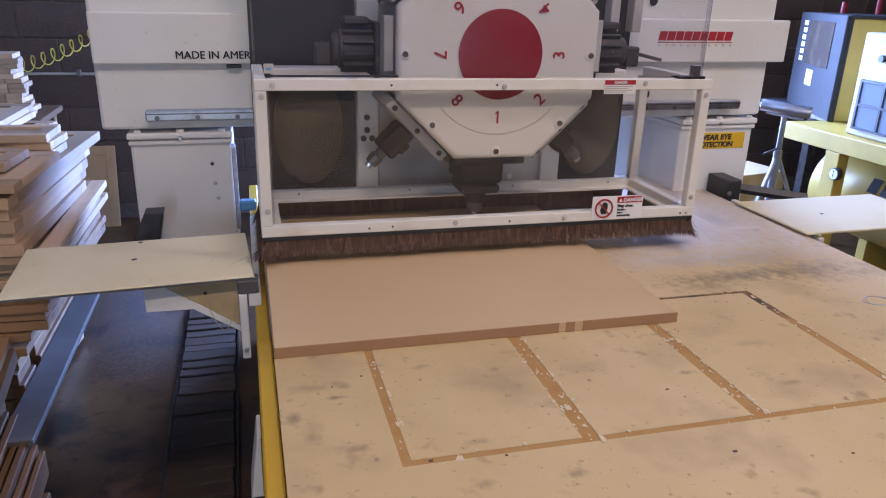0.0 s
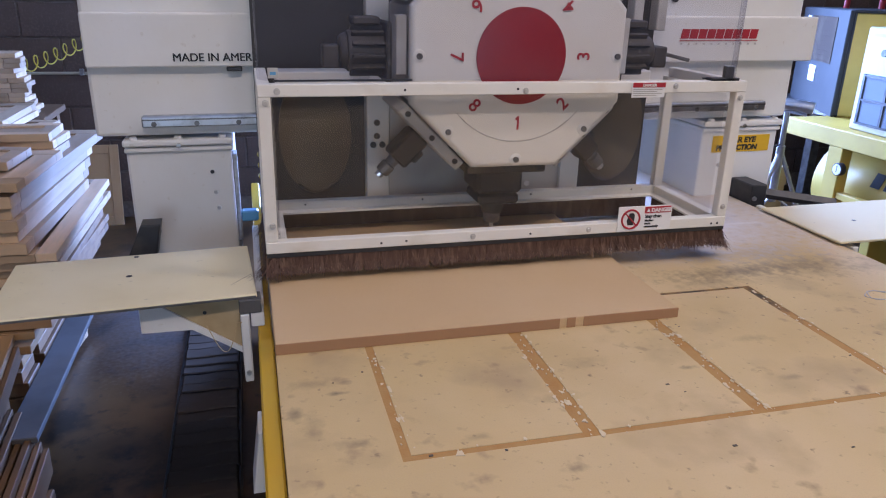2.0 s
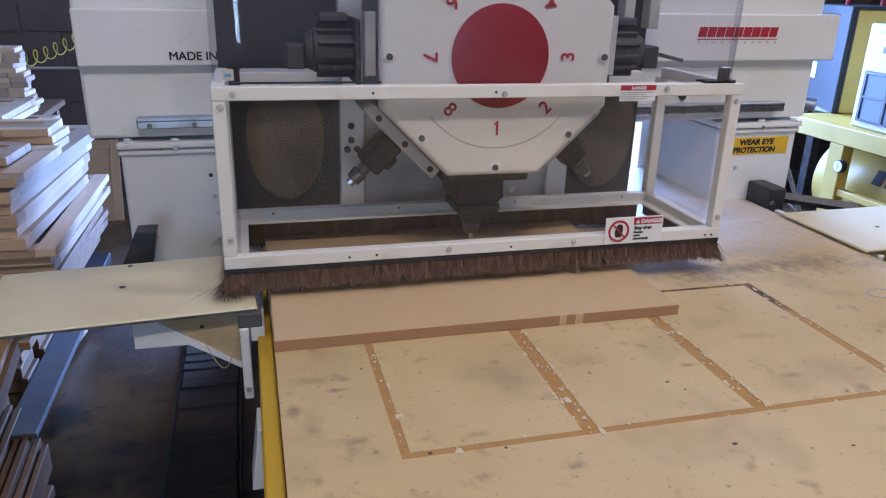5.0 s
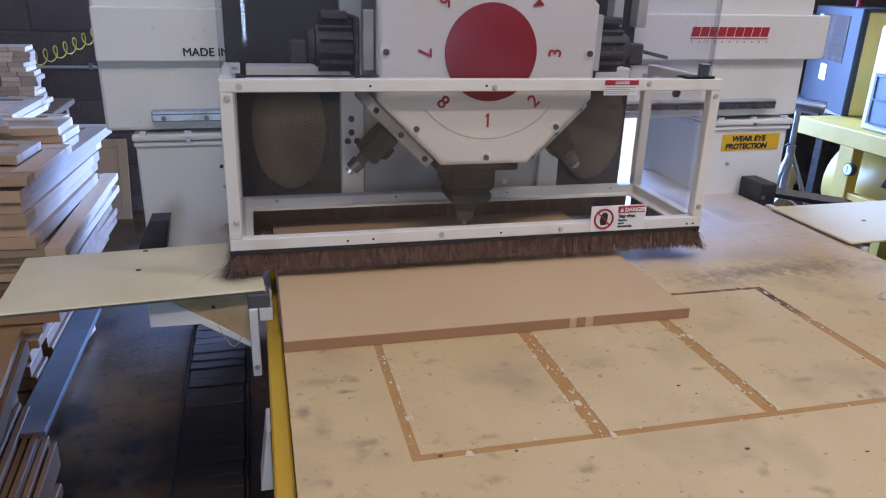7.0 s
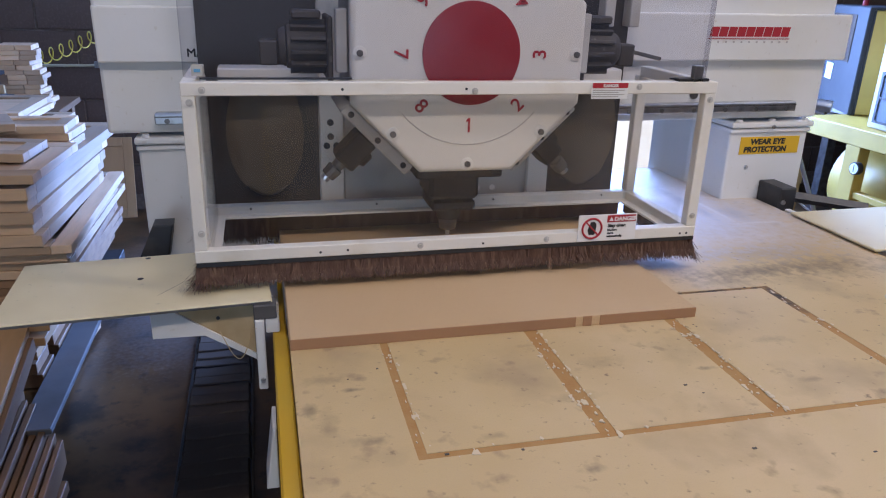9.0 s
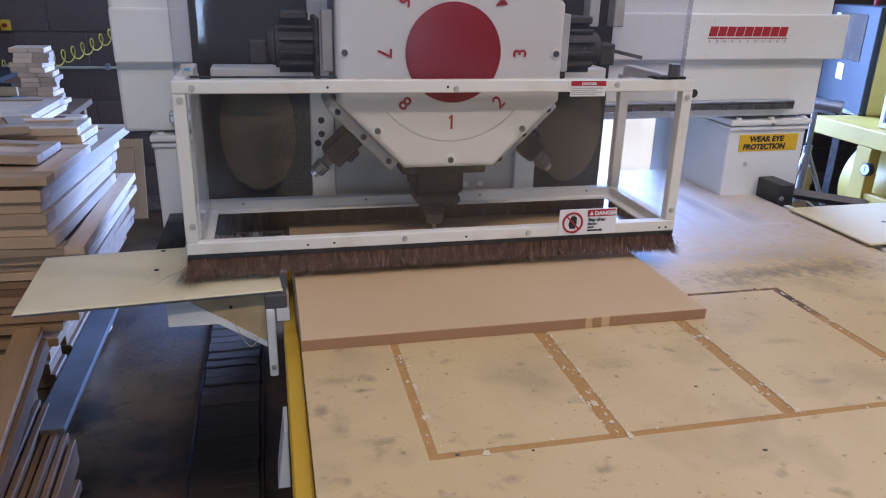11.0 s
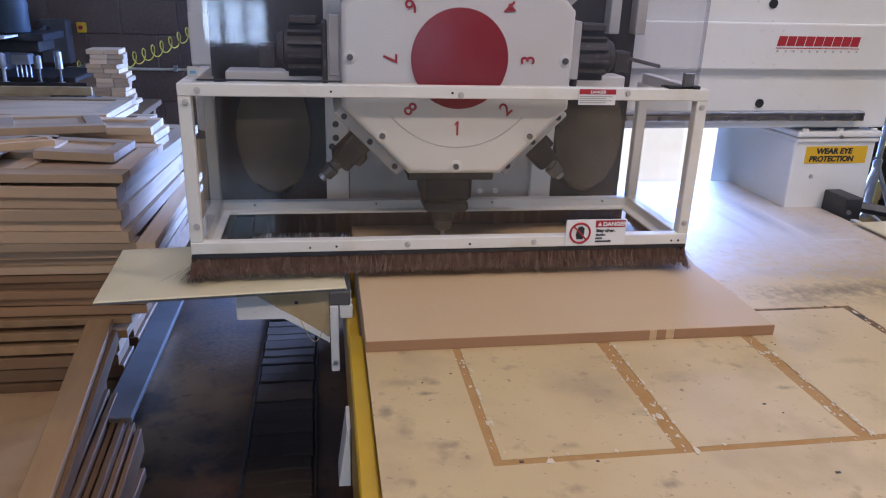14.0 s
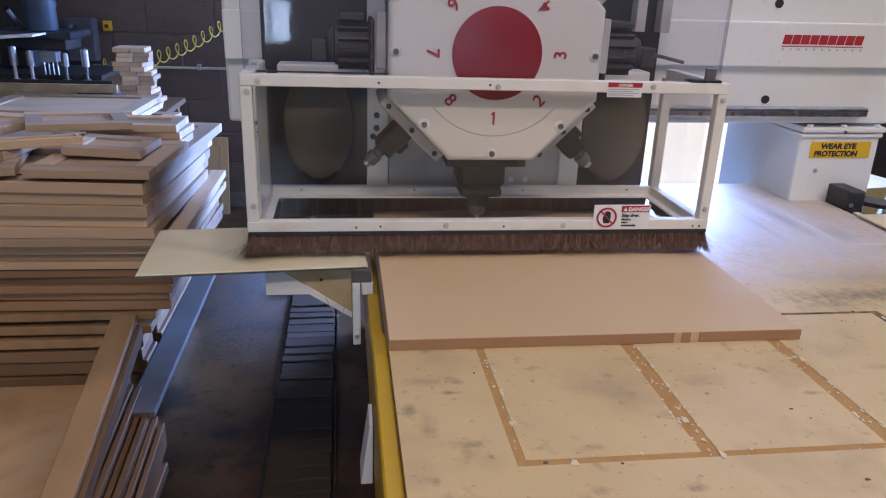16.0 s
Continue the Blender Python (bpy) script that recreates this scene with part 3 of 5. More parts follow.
def build_gantry():
    g = thing("gantry", "cream white steel router gantry bridging the table", "gantry")
    F = 0.485
    cover = part("beam_cover", box(-0.502, 1.353, F, F + 0.34, 1.1185, 2.0, 0.008, segments=2), PAINT, g)
    for x, z in ((0.950, 1.440), (0.9575, 1.186), (0.10, 1.440), (-0.02, 1.186)):
        part("grommet", rod((x, F - 0.004, z), (x, F + 0.002, z), 0.0115, segments=20), BLACK, cover, "black rubber grommet")
    band = part("front_band", box(-0.499, 1.392, F - 0.022, F - 0.001, 1.2765, 1.3945, 0.004, segments=2), PAINT, g)
    lettering("MADE IN AMERICA", 0.0186, BLACK_INK, pose(-0.316, F - 0.0225, 1.2895), band, squeeze=1.0, label="black printed words")
    lettering("MADE IN AMERICA", 0.0186, BLACK_INK, pose(-0.3154, F - 0.0232, 1.2897), band)
    lettering("MADE IN AMERICA", 0.0186, BLACK_INK, pose(-0.3148, F - 0.0239, 1.2893), band)
    logo = part("logo_bar", box(0.964, 1.204, F - 0.0232, F - 0.0222, 1.3310, 1.3330), RED_INK, band, "red underline of a maker's mark")
    for k in range(9):
        xa = 0.968 + k * 0.0262
        wdt = 0.0235
        part("logo_block", slab([(xa - 0.002, 1.3375), (xa + wdt - 0.002, 1.3375), (xa + wdt + 0.002, 1.3620), (xa + 0.002, 1.3620)], F - 0.0232, F - 0.0222), RED_INK, band)
    for k in range(11):
        xa = 0.968 + k * 0.0228
        part("logo_dot", box(xa, xa + 0.005, F - 0.0232, F - 0.0222, 1.3215, 1.3265), GREY_INK, band)
    rail = part("linear_rail", box(-0.3965, 1.2600, F - 0.03, F - 0.001, 1.142, 1.1675, 0.003), STEEL, g, "bright steel linear rail")
    part("rail_groove", box(-0.395, 1.2585, F - 0.0306, F - 0.0296, 1.158, 1.161), DULL, rail)
    for k in range(18):
        part("rail_bolt", rod((-0.37 + k * 0.094, F - 0.0315, 1.150), (-0.37 + k * 0.094, F - 0.029, 1.150), 0.006, segments=12), DULL, rail)
    part("chain_hook", box(-0.2, -0.165, F - 0.02, F - 0.002, 1.266, 1.2755, 0.002), BLACK, g)
    for side, x0, x1 in (("l", -0.4425, -0.2035), ("r", 1.088, 1.337)):
        post = part("upright", box(x0, x1, F, F + 0.42, 0.80, 1.088, 0.006, segments=2), PAINT, g, "boxed white steel upright")
        part("lid_flange", box(x0 - 0.003, x1 + 0.003, F - 0.008, F + 0.41, 1.079, 1.0915, 0.003), PAINT, post)
        part("lid", box(x0 - 0.005, x1 + 0.005, F - 0.014, F + 0.40, 1.094, 1.1105, 0.005, segments=2), PAINT, post)
        for k in range(3):
            part("lid_bolt", rod((x0 + 0.02 + k * (x1 - x0 - 0.04) / 2, F - 0.004, 1.1105), (x0 + 0.02 + k * (x1 - x0 - 0.04) / 2, F - 0.004, 1.1175), 0.010, 0.008, 10), PAINT, post)
        bolt((x0 + x1) / 2, F - 0.014, 1.0965, 0.006, post)
        part("carriage", box(*((x1 - 0.03, x1 + 0.0) if side == "l" else (x0, x0 + 0.03)), F + 0.02, F + 0.40, 0.72, 0.7995, 0.004), PAINT, post)
    lp = [c for c in g.children if c.name.startswith("upright")]
    for x, z in ((-0.2488, 0.9748), (-0.2445, 0.9350)):
        bolt(x, F, z, 0.0055, lp[0])
    part("keyhole", rod((-0.2532, F - 0.002, 1.0265), (-0.2532, F + 0.002, 1.0265), 0.0048, segments=12), BLACK, lp[0])
    bolt(1.154, F, 0.9815, 0.006, lp[1])
    warn = part("warning_label", box(1.124, 1.313, F - 0.0022, F - 0.0004, 1.0185, 1.0670, 0.0004), LABEL_YELLOW, lp[1], "yellow safety label with black words")
    lettering("WEAR EYE", 0.0155, BLACK_INK, pose(1.155, F - 0.0026, 1.0465), warn, squeeze=1.10, bold=0.0010, lean=0.10)
    lettering("PROTECTION", 0.0155, BLACK_INK, pose(1.137, F - 0.0026, 1.0245), warn, squeeze=1.03, bold=0.0010, lean=0.10)
    # flat cover plates that travel beside the bed
    wing = part("left_wing", box(-0.224, 0.225, -0.1375, 0.1375, 0.9165, 0.9225, 0.0015, m=pose(-0.398, 0.073, 0, 0, 0, 3.2)), WING, g, "flat cream steel cover plate")
    part("wing_hole", rod((-0.4035, 0.089, 0.9217), (-0.4035, 0.089, 0.9229), 0.0055, segments=14), BLACK, wing)
    part("wing_hole", rod((-0.4035, 0.197, 0.9217), (-0.4035, 0.197, 0.9229), 0.005, segments=14), BLACK, wing)
    part("wing_edge", box(-0.222, 0.223, -0.1387, -0.1377, 0.9160, 0.9200, m=pose(-0.398, 0.073, 0, 0, 0, 3.2)), DULL, wing)
    wing2 = part("right_wing", box(1.187, 1.66, 0.020, 0.312, 0.8945, 0.9005, 0.0015), WING, g, "flat cream steel cover plate")
    part("wing_hole", rod((1.352, 0.16, 0.8997), (1.352, 0.16, 0.9009), 0.0055, segments=14), BLACK, wing2)
    gus = part("gusset", slab([(-0.345, 0.912), (-0.200, 0.912), (-0.200, 0.806)], -0.030, -0.024, 0.0008), TAN, g, "triangular tan gusset plate")
    part("gusset_lip", slab([(-0.374, 0.912), (-0.345, 0.912), (-0.200, 0.810), (-0.200, 0.798), (-0.286, 0.856), (-0.374, 0.856)], -0.036, -0.031, 0.0008), PAINT, gus)
    part("gusset_hole", rod((-0.262, -0.031, 0.885), (-0.262, -0.029, 0.885), 0.0035, segments=10), BLACK, gus)
    arm = part("bracket_post", box(-0.1985, -0.1825, -0.062, -0.036, 0.748, 0.888, 0.002), PAINT, g, "white steel bracket post")
    bolt(-0.1905, -0.062, 0.768, 0.005, arm)
    part("bracket_block", box(-0.1995, -0.1595, -0.060, -0.02, 0.8885, 0.9155, 0.002), SLATE, g)
    part("bracket_foot", box(-0.1795, -0.1555, -0.058, -0.02, 0.8600, 0.888, 0.002), PAINT, g)
    wire = [(-0.258 + 0.062 * u, -0.066, 0.875 - 0.075 * math.sin(math.pi * min(1, u * 1.15)) * (0.55 + 0.45 * u)) for u in [i / 16 for i in range(17)]]
    tube("cable_loop", wire, 0.0008, TAN, g, "thin yellow cable loop")
    part("stem", box(-0.170, -0.155, 0.02, 0.484, 0.860, 0.884, 0.002), PAINT, g)
    part("stem", box(1.2275, 1.245, 0.02, 0.484, 0.860, 0.884, 0.002), PAINT, g)
    left = part("black_arm", slab([(-0.440, 0.880), (-0.378, 0.880), (-0.363, 0.957), (-0.404, 0.957)], 0.30, 0.352, 0.003), BLACK, g, "black steel arm")
    part("arm_stay", box(-0.420, -0.385, 0.3525, 0.4845, 0.880, 0.915, 0.002), BLACK, left)
    right = part("black_arm", rod((1.235, 0.42, 0.915), (1.45, 0.335, 0.890), 0.015, segments=4), BLACK, g, "black steel arm")
    part("arm_plate", box(1.205, 1.256, 0.385, 0.484, 0.876, 0.943, 0.003), BLACK, right)
    bolt(1.2166, 0.385, 0.9035, 0.007, right)
    # blue fitting and steel strip between the upright and the hood
    part("steel_strip", box(-0.2030, -0.1925, 0.44, 0.4845, 0.862, 1.078, 0.002), STEEL, g)
    small = [(-0.128 + 0.016 * math.cos(a), 0.452 + 0.016 * math.sin(a), 1.085 - 0.0042 * a) for a in [i * 0.45 for i in range(40)]]
    tube("coiled_hose", small, 0.0026, COIL, g, "small yellow coiled air hose")
    part("blue_fitting", box(-0.1920, -0.152, 0.41, 0.4385, 0.918, 0.944, 0.004), BLUE, g, "blue plastic air fitting")
    return g


gantry = build_gantry()


# ---- head ----
def bristles(x0, x1, y0, y1, z0, z1, seed, out):
    """Four rows of brush along the frame, as many thin tapered blades."""
    rng = random.Random(seed)
    bm = bmesh.new()

    def blade(p, lean, width, along, tall):
        q = Vector((p[0] + lean[0], p[1] + lean[1], p[2] - tall * rng.uniform(0.84, 1.04)))
        a = Vector(along) * width
        mid = Vector(p).lerp(q, 0.55) + Vector((lean[0] * -0.18, lean[1] * -0.18, 0))
        v = [bm.verts.new(c) for c in (Vector(p) - a, Vector(p) + a, mid + a, mid - a, q + a * 0.35, q - a * 0.35)]
        bm.faces.new((v[0], v[1], v[2], v[3]))
        bm.faces.new((v[3], v[2], v[4], v[5]))

    def row(fixed, lo, hi, axis, sign, n, tall):
        clump = 0.0
        for i in range(n):
            if i % 9 == 0:
                clump = rng.gauss(0, 0.009)
            u = lo + (hi - lo) * (i + rng.random()) / n
            off = rng.uniform(-0.006, 0.006)
            end = min(u - lo, hi - u)
            push = sign * (0.006 + abs(rng.gauss(0, 0.008))) * (2.0 if end < 0.025 else 1.0)
            side = clump + rng.gauss(0, 0.006)
            if axis == "x":
                blade((u, fixed + off, z1), (side, push), rng.uniform(0.0006, 0.0014), (1, 0, 0), tall)
            else:
                blade((fixed + off, u, z1), (push, side), rng.uniform(0.0006, 0.0014), (0, 1, 0), tall)

    row(y0 + 0.009, x0, x1, "x", -1, 3000, z1 - z0)
    row(y1 + 0.045, x0, x1, "x", 1, 3600, z1 - z0 + 0.045)
    row(x0 + 0.009, y0, y1, "y", -1, 1100, z1 - z0 + 0.012)
    row(x1 - 0.009, y0, y1, "y", 1, 1100, z1 - z0 + 0.010)
    return bm


def spindle_at(k, h, cx, cz, yc, big):
    """One tool spindle pointing outwards from a face of the turret; 0 points down, then anticlockwise."""
    m = Matrix.Translation((cx, yc, cz)) @ pose(0, 0, 0, 0, -45 * k, 0)
    sp = part("spindle", box(-0.088, 0.088, -0.085, 0.10, -0.2445, -0.2210, 0.003, m=m), GREY_PLATE if k else CAST, h, "tool spindle on its mounting plate")
    for sx in (-0.07, 0.0, 0.07):
        part("plate_bolt", rod(m @ Vector((sx, -0.086, -0.233)), m @ Vector((sx, -0.089, -0.233)), 0.006, segments=10), BLACK, sp)
    if big:
        b = box(-0.052, 0.052, -0.05, 0.06, -0.300, -0.2450, 0.008, m=m)
        box(-0.047, 0.047, -0.046, 0.05, -0.325, -0.301, 0.006, bm=b, m=m)
        part("body", b, CAST, sp, "dark cast spindle body")
        part("nose", rod(m @ Vector((0, 0, -0.326)), m @ Vector((0, 0, -0.352)), 0.028, 0.024, 20), CAST, sp, smooth=True)
        part("collet", rod(m @ Vector((0, 0, -0.353)), m @ Vector((0, 0, -0.376)), 0.020, 0.018, 20, bevel=0.002), DULL, sp, "steel collet nut", True)
        part("bit", rod(m @ Vector((0, 0, -0.3765)), m @ Vector((0, 0, -0.392)), 0.005, segments=12), STEEL, sp)
    else:
        b = box(-0.024, 0.024, -0.030, 0.032, -0.318, -0.2450, 0.005, m=m)
        box(-0.020, 0.036, -0.018, 0.025, -0.296, -0.266, 0.004, bm=b, m=m)
        part("body", b, CAST, sp, "dark cast spindle body")
        part("nose", rod(m @ Vector((0, 0, -0.319)), m @ Vector((0, 0, -0.333)), 0.014, 0.012, 16), DULL, sp, smooth=True)
        part("collet", rod(m @ Vector((0, 0, -0.334)), m @ Vector((0, 0, -0.358)), 0.017, 0.015, 12, bevel=0.002), DULL, sp, "knurled steel collet nut")
        part("bit", rod(m @ Vector((0, 0, -0.359)), m @ Vector((0, 0, -0.368)), 0.009, segments=12), STEEL, sp)


def motor_at(side, h, cx, cz, yc):
    """A larger motor lying on its side against the turret."""
    s = side
    def span(a, b):
        return (cx + a, cx + b) if s > 0 else (cx - b, cx - a)
    bd = part("motor", rod((cx + s * 0.252, yc, cz), (cx + s * 0.325, yc, cz), 0.040, segments=24, bevel=0.003), MOTOR, h, "dark finned spindle motor", True)
    for i in range(12):
        fin = box(*span(0.254, 0.318), -0.0035, 0.0035, 0.036, 0.050, 0.001, m=Matrix.Translation((0, yc, cz)) @ pose(0, 0, 0, 30 * i + 8, 0, 0))
        part("fin", fin, MOTOR, bd)
    part("flange", box(*span(0.2435, 0.2535), yc - 0.055, yc + 0.055, cz - 0.058, cz + 0.058, 0.003), MOTOR, bd)
    part("end_cap", rod((cx + s * 0.3255, yc, cz), (cx + s * 0.340, yc, cz), 0.037, 0.030, 24, bevel=0.003), MOTOR, bd, smooth=True)
    part("brake_block", box(*span(0.3405, 0.374), yc - 0.024, yc + 0.024, cz - 0.032, cz + 0.012, 0.003), MOTOR, bd)
    part("terminal_box", box(*span(0.262, 0.315), yc - 0.03, yc + 0.03, cz + 0.0505, cz + 0.066, 0.003), MOTOR, bd)


def build_head():
    h = thing("turret_router", "eight-spindle turret router head in a clear brush-skirted hood", "router head")
    W, Z0, ZT = 0.963, 0.977, 1.293
    x0, x1, yb = -0.0142, W + 0.012, 0.292
    b = 0.0225
    i0, i1 = x0 + b, x1 - b
    for bb in ((x0, x1, 0, b, ZT - b, ZT), (x0, x1, 0, b, Z0, Z0 + b), (x0, i0, 0.001, b, Z0 + b, ZT - b), (i1, x1, 0.001, b, Z0 + b, ZT - b), (x0, x1, yb - b, yb, Z0, Z0 + b), (x0, i0, b, yb - b, Z0, Z0 + b), (i1, x1, b, yb - b, Z0, Z0 + b), (x0, i0, yb - b, yb, Z0 + b, ZT - b), (i1, x1, yb - b, yb, Z0 + b, ZT - b), (x0, i0, b, yb - b, ZT - b, ZT), (i1, x1, b, yb - b, ZT - b, ZT)):
        part("hood_bar", box(*bb, 0.0015), HOOD_PAINT, h, "cream painted angle-steel bar")
    for bb in ((i0, i1, b, b + 0.02, Z0, Z0 + 0.004), (i0, i1, yb - b - 0.02, yb - b, Z0, Z0 + 0.004), (i0, i0 + 0.02, b + 0.02, yb - b - 0.02, Z0, Z0 + 0.004), (i1 - 0.02, i1, b + 0.02, yb - b - 0.02, Z0, Z0 + 0.004)):
        part("bottom_lip", box(*bb), HOOD_PAINT, h)
    for bb in ((x0 + 0.001, x1 - 0.001, 0.001, 0.018, Z0 - 0.008, Z0 - 0.0005), (x0 + 0.001, x1 - 0.001, yb - 0.018, yb + 0.056, Z0 - 0.008, Z0 - 0.0005), (x0 + 0.001, x0 + 0.018, 0.019, yb - 0.019, Z0 - 0.008, Z0 - 0.0005), (x1 - 0.018, x1 - 0.001, 0.019, yb - 0.019, Z0 - 0.008, Z0 - 0.0005)):
        part("brush_channel", box(*bb), BLACK, h)
    part("brush", bristles(x0, x1, 0.0, yb, 0.933, Z0 - 0.006, 4, 1), BRISTLE, h, "brown bristle skirt")
    # solid strips added inside the brush to stop light leaking through
    for bb in ((x0 + 0.004, x1 - 0.004, 0.005, 0.013, 0.943, Z0 - 0.0085), (x0 + 0.004, x1 - 0.004, yb + 0.038, yb + 0.052, 0.905, Z0 - 0.0085), (x0 + 0.005, x0 + 0.013, 0.014, yb - 0.001, 0.940, Z0 - 0.0085), (x1 - 0.013, x1 - 0.005, 0.014, yb - 0.001, 0.940, Z0 - 0.0085)):
        part("brush_core", box(*bb, 0.002), BRISTLE, h)
    for x, z in ((-0.001, 1.260), (W, 1.2585), (0.0, 1.0321), (W, 1.0221), (0.020, 1.2805), (0.808, 1.2837), (0.486, 1.2770), (0.392, 0.9885), (0.646, 0.9877)):
        bolt(x, 0.001, z, 0.0046, h, GREY_PLATE)
        part("washer", rod((x, 0.0012, z), (x, -0.0006, z), 0.0060, segments=14), GREY_PLATE, h)
    for x, z in ((0.25, 1.281), (0.470, 1.281), (0.205, 0.986), (0.255, 0.9875), (0.955, 0.985), (0.940, 0.985), (0.516, 0.9865)):
        part("rivet_hole", rod((x, -0.0006, z), (x, 0.0005, z), 0.0024, segments=10), BLACK, h)
    for k in range(4):
        part("rivet_hole", rod((0.08 + k * 0.27, yb - b - 0.0006, Z0 + 0.015), (0.08 + k * 0.27, yb - b + 0.0005, Z0 + 0.015), 0.0024, segments=10), BLACK, h)
    # clear sheets of the lower box and the smoky upper hood
    def sheet(nm, bb, mat, label):
        o = part(nm, box(*bb), mat, h, label)
        o.visible_shadow = False
        return o
    sheet("front_sheet", (i0 - 0.004, i1 + 0.004, b + 0.0005, b + 0.0035, Z0 + 0.006, ZT - 0.004), PC_FRONT, "clear scratched polycarbonate sheet")
    sheet("side_sheet", (x0 + 0.026, x0 + 0.0285, b + 0.005, yb - b - 0.001, Z0 + 0.006, ZT - 0.03), PC_FRONT, "clear scratched polycarbonate sheet")
    sheet("side_sheet", (x1 - 0.0285, x1 - 0.026, b + 0.005, yb - b - 0.001, Z0 + 0.006, ZT - 0.03), PC_FRONT, "clear scratched polycarbonate sheet")
    # upper hood: one bent sheet with rounded corners in plan
    bm = bmesh.new()
    R = 0.05
    plan = [(x0 + 0.002, 0.060)] + [(x0 + 0.002 + R - R * math.cos(a), 0.006 + R - R * math.sin(a)) for a in [i * math.pi / 24 for i in range(13)]] + [(x1 - 0.002 - R + R * math.sin(a), 0.006 + R - R * math.cos(a)) for a in [i * math.pi / 24 for i in range(13)]] + [(x1 - 0.002, 0.060)]
    lo = [bm.verts.new((x, y, ZT + 0.004)) for x, y in plan]
    hi = [bm.verts.new((x, y, 1.78)) for x, y in plan]
    for i in range(len(plan) - 1):
        bm.faces.new((lo[i], lo[i + 1], hi[i + 1], hi[i]))
    bmesh.ops.solidify(bm, geom=bm.faces[:], thickness=0.003)
    hood = part("upper_hood", bm, PC_HOOD, h, "smoky clear bent polycarbonate hood")
    hood.visible_shadow = False
    part("hood_seal", box(x0 + 0.03, 0.27, 0.030, 0.036, ZT + 0.0005, ZT + 0.0035), BLACK, h, "black rubber seal strip")
    part("hood_seal", box(0.89, x1 - 0.03, 0.030, 0.036, ZT + 0.0005, ZT + 0.0035), BLACK, h, "black rubber seal strip")
    part("hood_clip", box(x1 - 0.055, x1 - 0.035, 0.0, 0.012, ZT + 0.0005, ZT + 0.030, 0.001), STEEL, h)
    part("hood_clip", box(x1 - 0.085, x1 - 0.02, 0.0, 0.022, ZT + 0.0005, ZT + 0.006, 0.001), BLACK, h)
    tag = part("small_sticker", box(0.006, 0.024, 0.0035, 0.0046, ZT + 0.010, ZT + 0.028), GREY_PLATE, h, "small white and blue sticker")
    part("sticker_mark", box(0.010, 0.020, 0.0025, 0.0034, ZT + 0.016, ZT + 0.021), BLUE, tag)
    # labels on the front bars
    sign = part("danger_sign", box(0.711, 0.837, -0.0022, -0.0002, 0.979, 1.034, 0.0005), WHITE, h, "white danger sign with red header and pictogram")
    part("sign_header", box(0.772, 0.834, -0.0030, -0.0023, 1.0175, 1.032), RED_INK, sign)
    lettering("DANGER", 0.0085, WHITE, pose(0.787, -0.0034, 1.0205), sign, squeeze=1.05, bold=0.0004)
    part("sign_triangle", slab([(0.776, 1.0205), (0.785, 1.0205), (0.7805, 1.029)], -0.0036, -0.0031), WHITE, sign)
    lettering("Stay clear.", 0.0072, BLACK_INK, pose(0.774, -0.0028, 1.0075), sign, bold=0.0003)
    for i, w in enumerate(("Machine", "starts", "automatically.")):
        lettering(w, 0.0045, BLACK_INK, pose(0.774, -0.0028, 0.9995 - i * 0.0066), sign, bold=0.0002)
    ring = [(0.7405 + 0.0205 * math.cos(a), -0.0030, 1.006 + 0.0205 * math.sin(a)) for a in [i * math.pi / 18 for i in range(36)]]
    tube("prohibition_ring", ring, 0.0022, RED_INK, sign, closed=True)
    part("hand_mark", slab([(0.7345, 0.993), (0.7465, 0.993), (0.7490, 1.004), (0.7490, 1.016), (0.7440, 1.020), (0.7370, 1.019), (0.7335, 1.010), (0.7315, 1.002)], -0.0030, -0.0023), BLACK_INK, sign)
    tube("prohibition_bar", [(0.7265, -0.0036, 1.0200), (0.7545, -0.0036, 0.9920)], 0.0016, RED_INK, sign)
    top = part("notice_label", box(0.711, 0.784, -0.0022, -0.0002, 1.262, 1.292, 0.0005), WHITE, h, "small white notice with red header")
    part("notice_header", box(0.7115, 0.7835, -0.0030, -0.0023, 1.282, 1.2915), RED_INK, top)
    lettering("DANGER", 0.0055, WHITE, pose(0.733, -0.0034, 1.2838), top, bold=0.0002)
    for k in range(4):
        part("notice_line", box(0.713, 0.777 - (k % 2) * 0.012, -0.0030, -0.0023, 1.2770 - k * 0.0038, 1.2786 - k * 0.0038), GREY_INK, top)
    # turret
    cx, cz = 0.489, 1.3375
    a = 0.2195
    octo = [(cx + a / math.cos(math.pi / 8) * math.cos(math.pi / 8 + i * math.pi / 4), cz + a / math.cos(math.pi / 8) * math.sin(math.pi / 8 + i * math.pi / 4)) for i in range(8)]
    face = part("turret_face", slab(octo, 0.042, 0.075, 0.012, segments=4), TURRET, h, "white octagonal turret face", True)
    part("dial", rod((cx, 0.0415, cz), (cx, 0.0385, cz), 0.0918, segments=72, bevel=0.001), RED, face, "red round centre disc", True)
    for k in range(1, 9):
        th = radians(-90 + 45 * (k - 1))
        m = Matrix.Translation((cx + 0.1290 * math.cos(th), 0.0405, cz + 0.1290 * math.sin(th))) @ pose(0, 0, 0, 0, -45 * (k - 1), 0) @ pose(-0.0085, 0, -0.0135)
        if k == 1:
            part("numeral", slab([(0.0065, 0), (0.0105, 0), (0.0105, 0.027), (0.0072, 0.027), (0.0022, 0.0215), (0.0040, 0.0190), (0.0065, 0.0215)], -0.0006, 0.0006, m=m), RED_INK, face)
            continue
        lettering(str(k), 0.027, RED_INK, m, face, name="numeral", bold=0.0004)
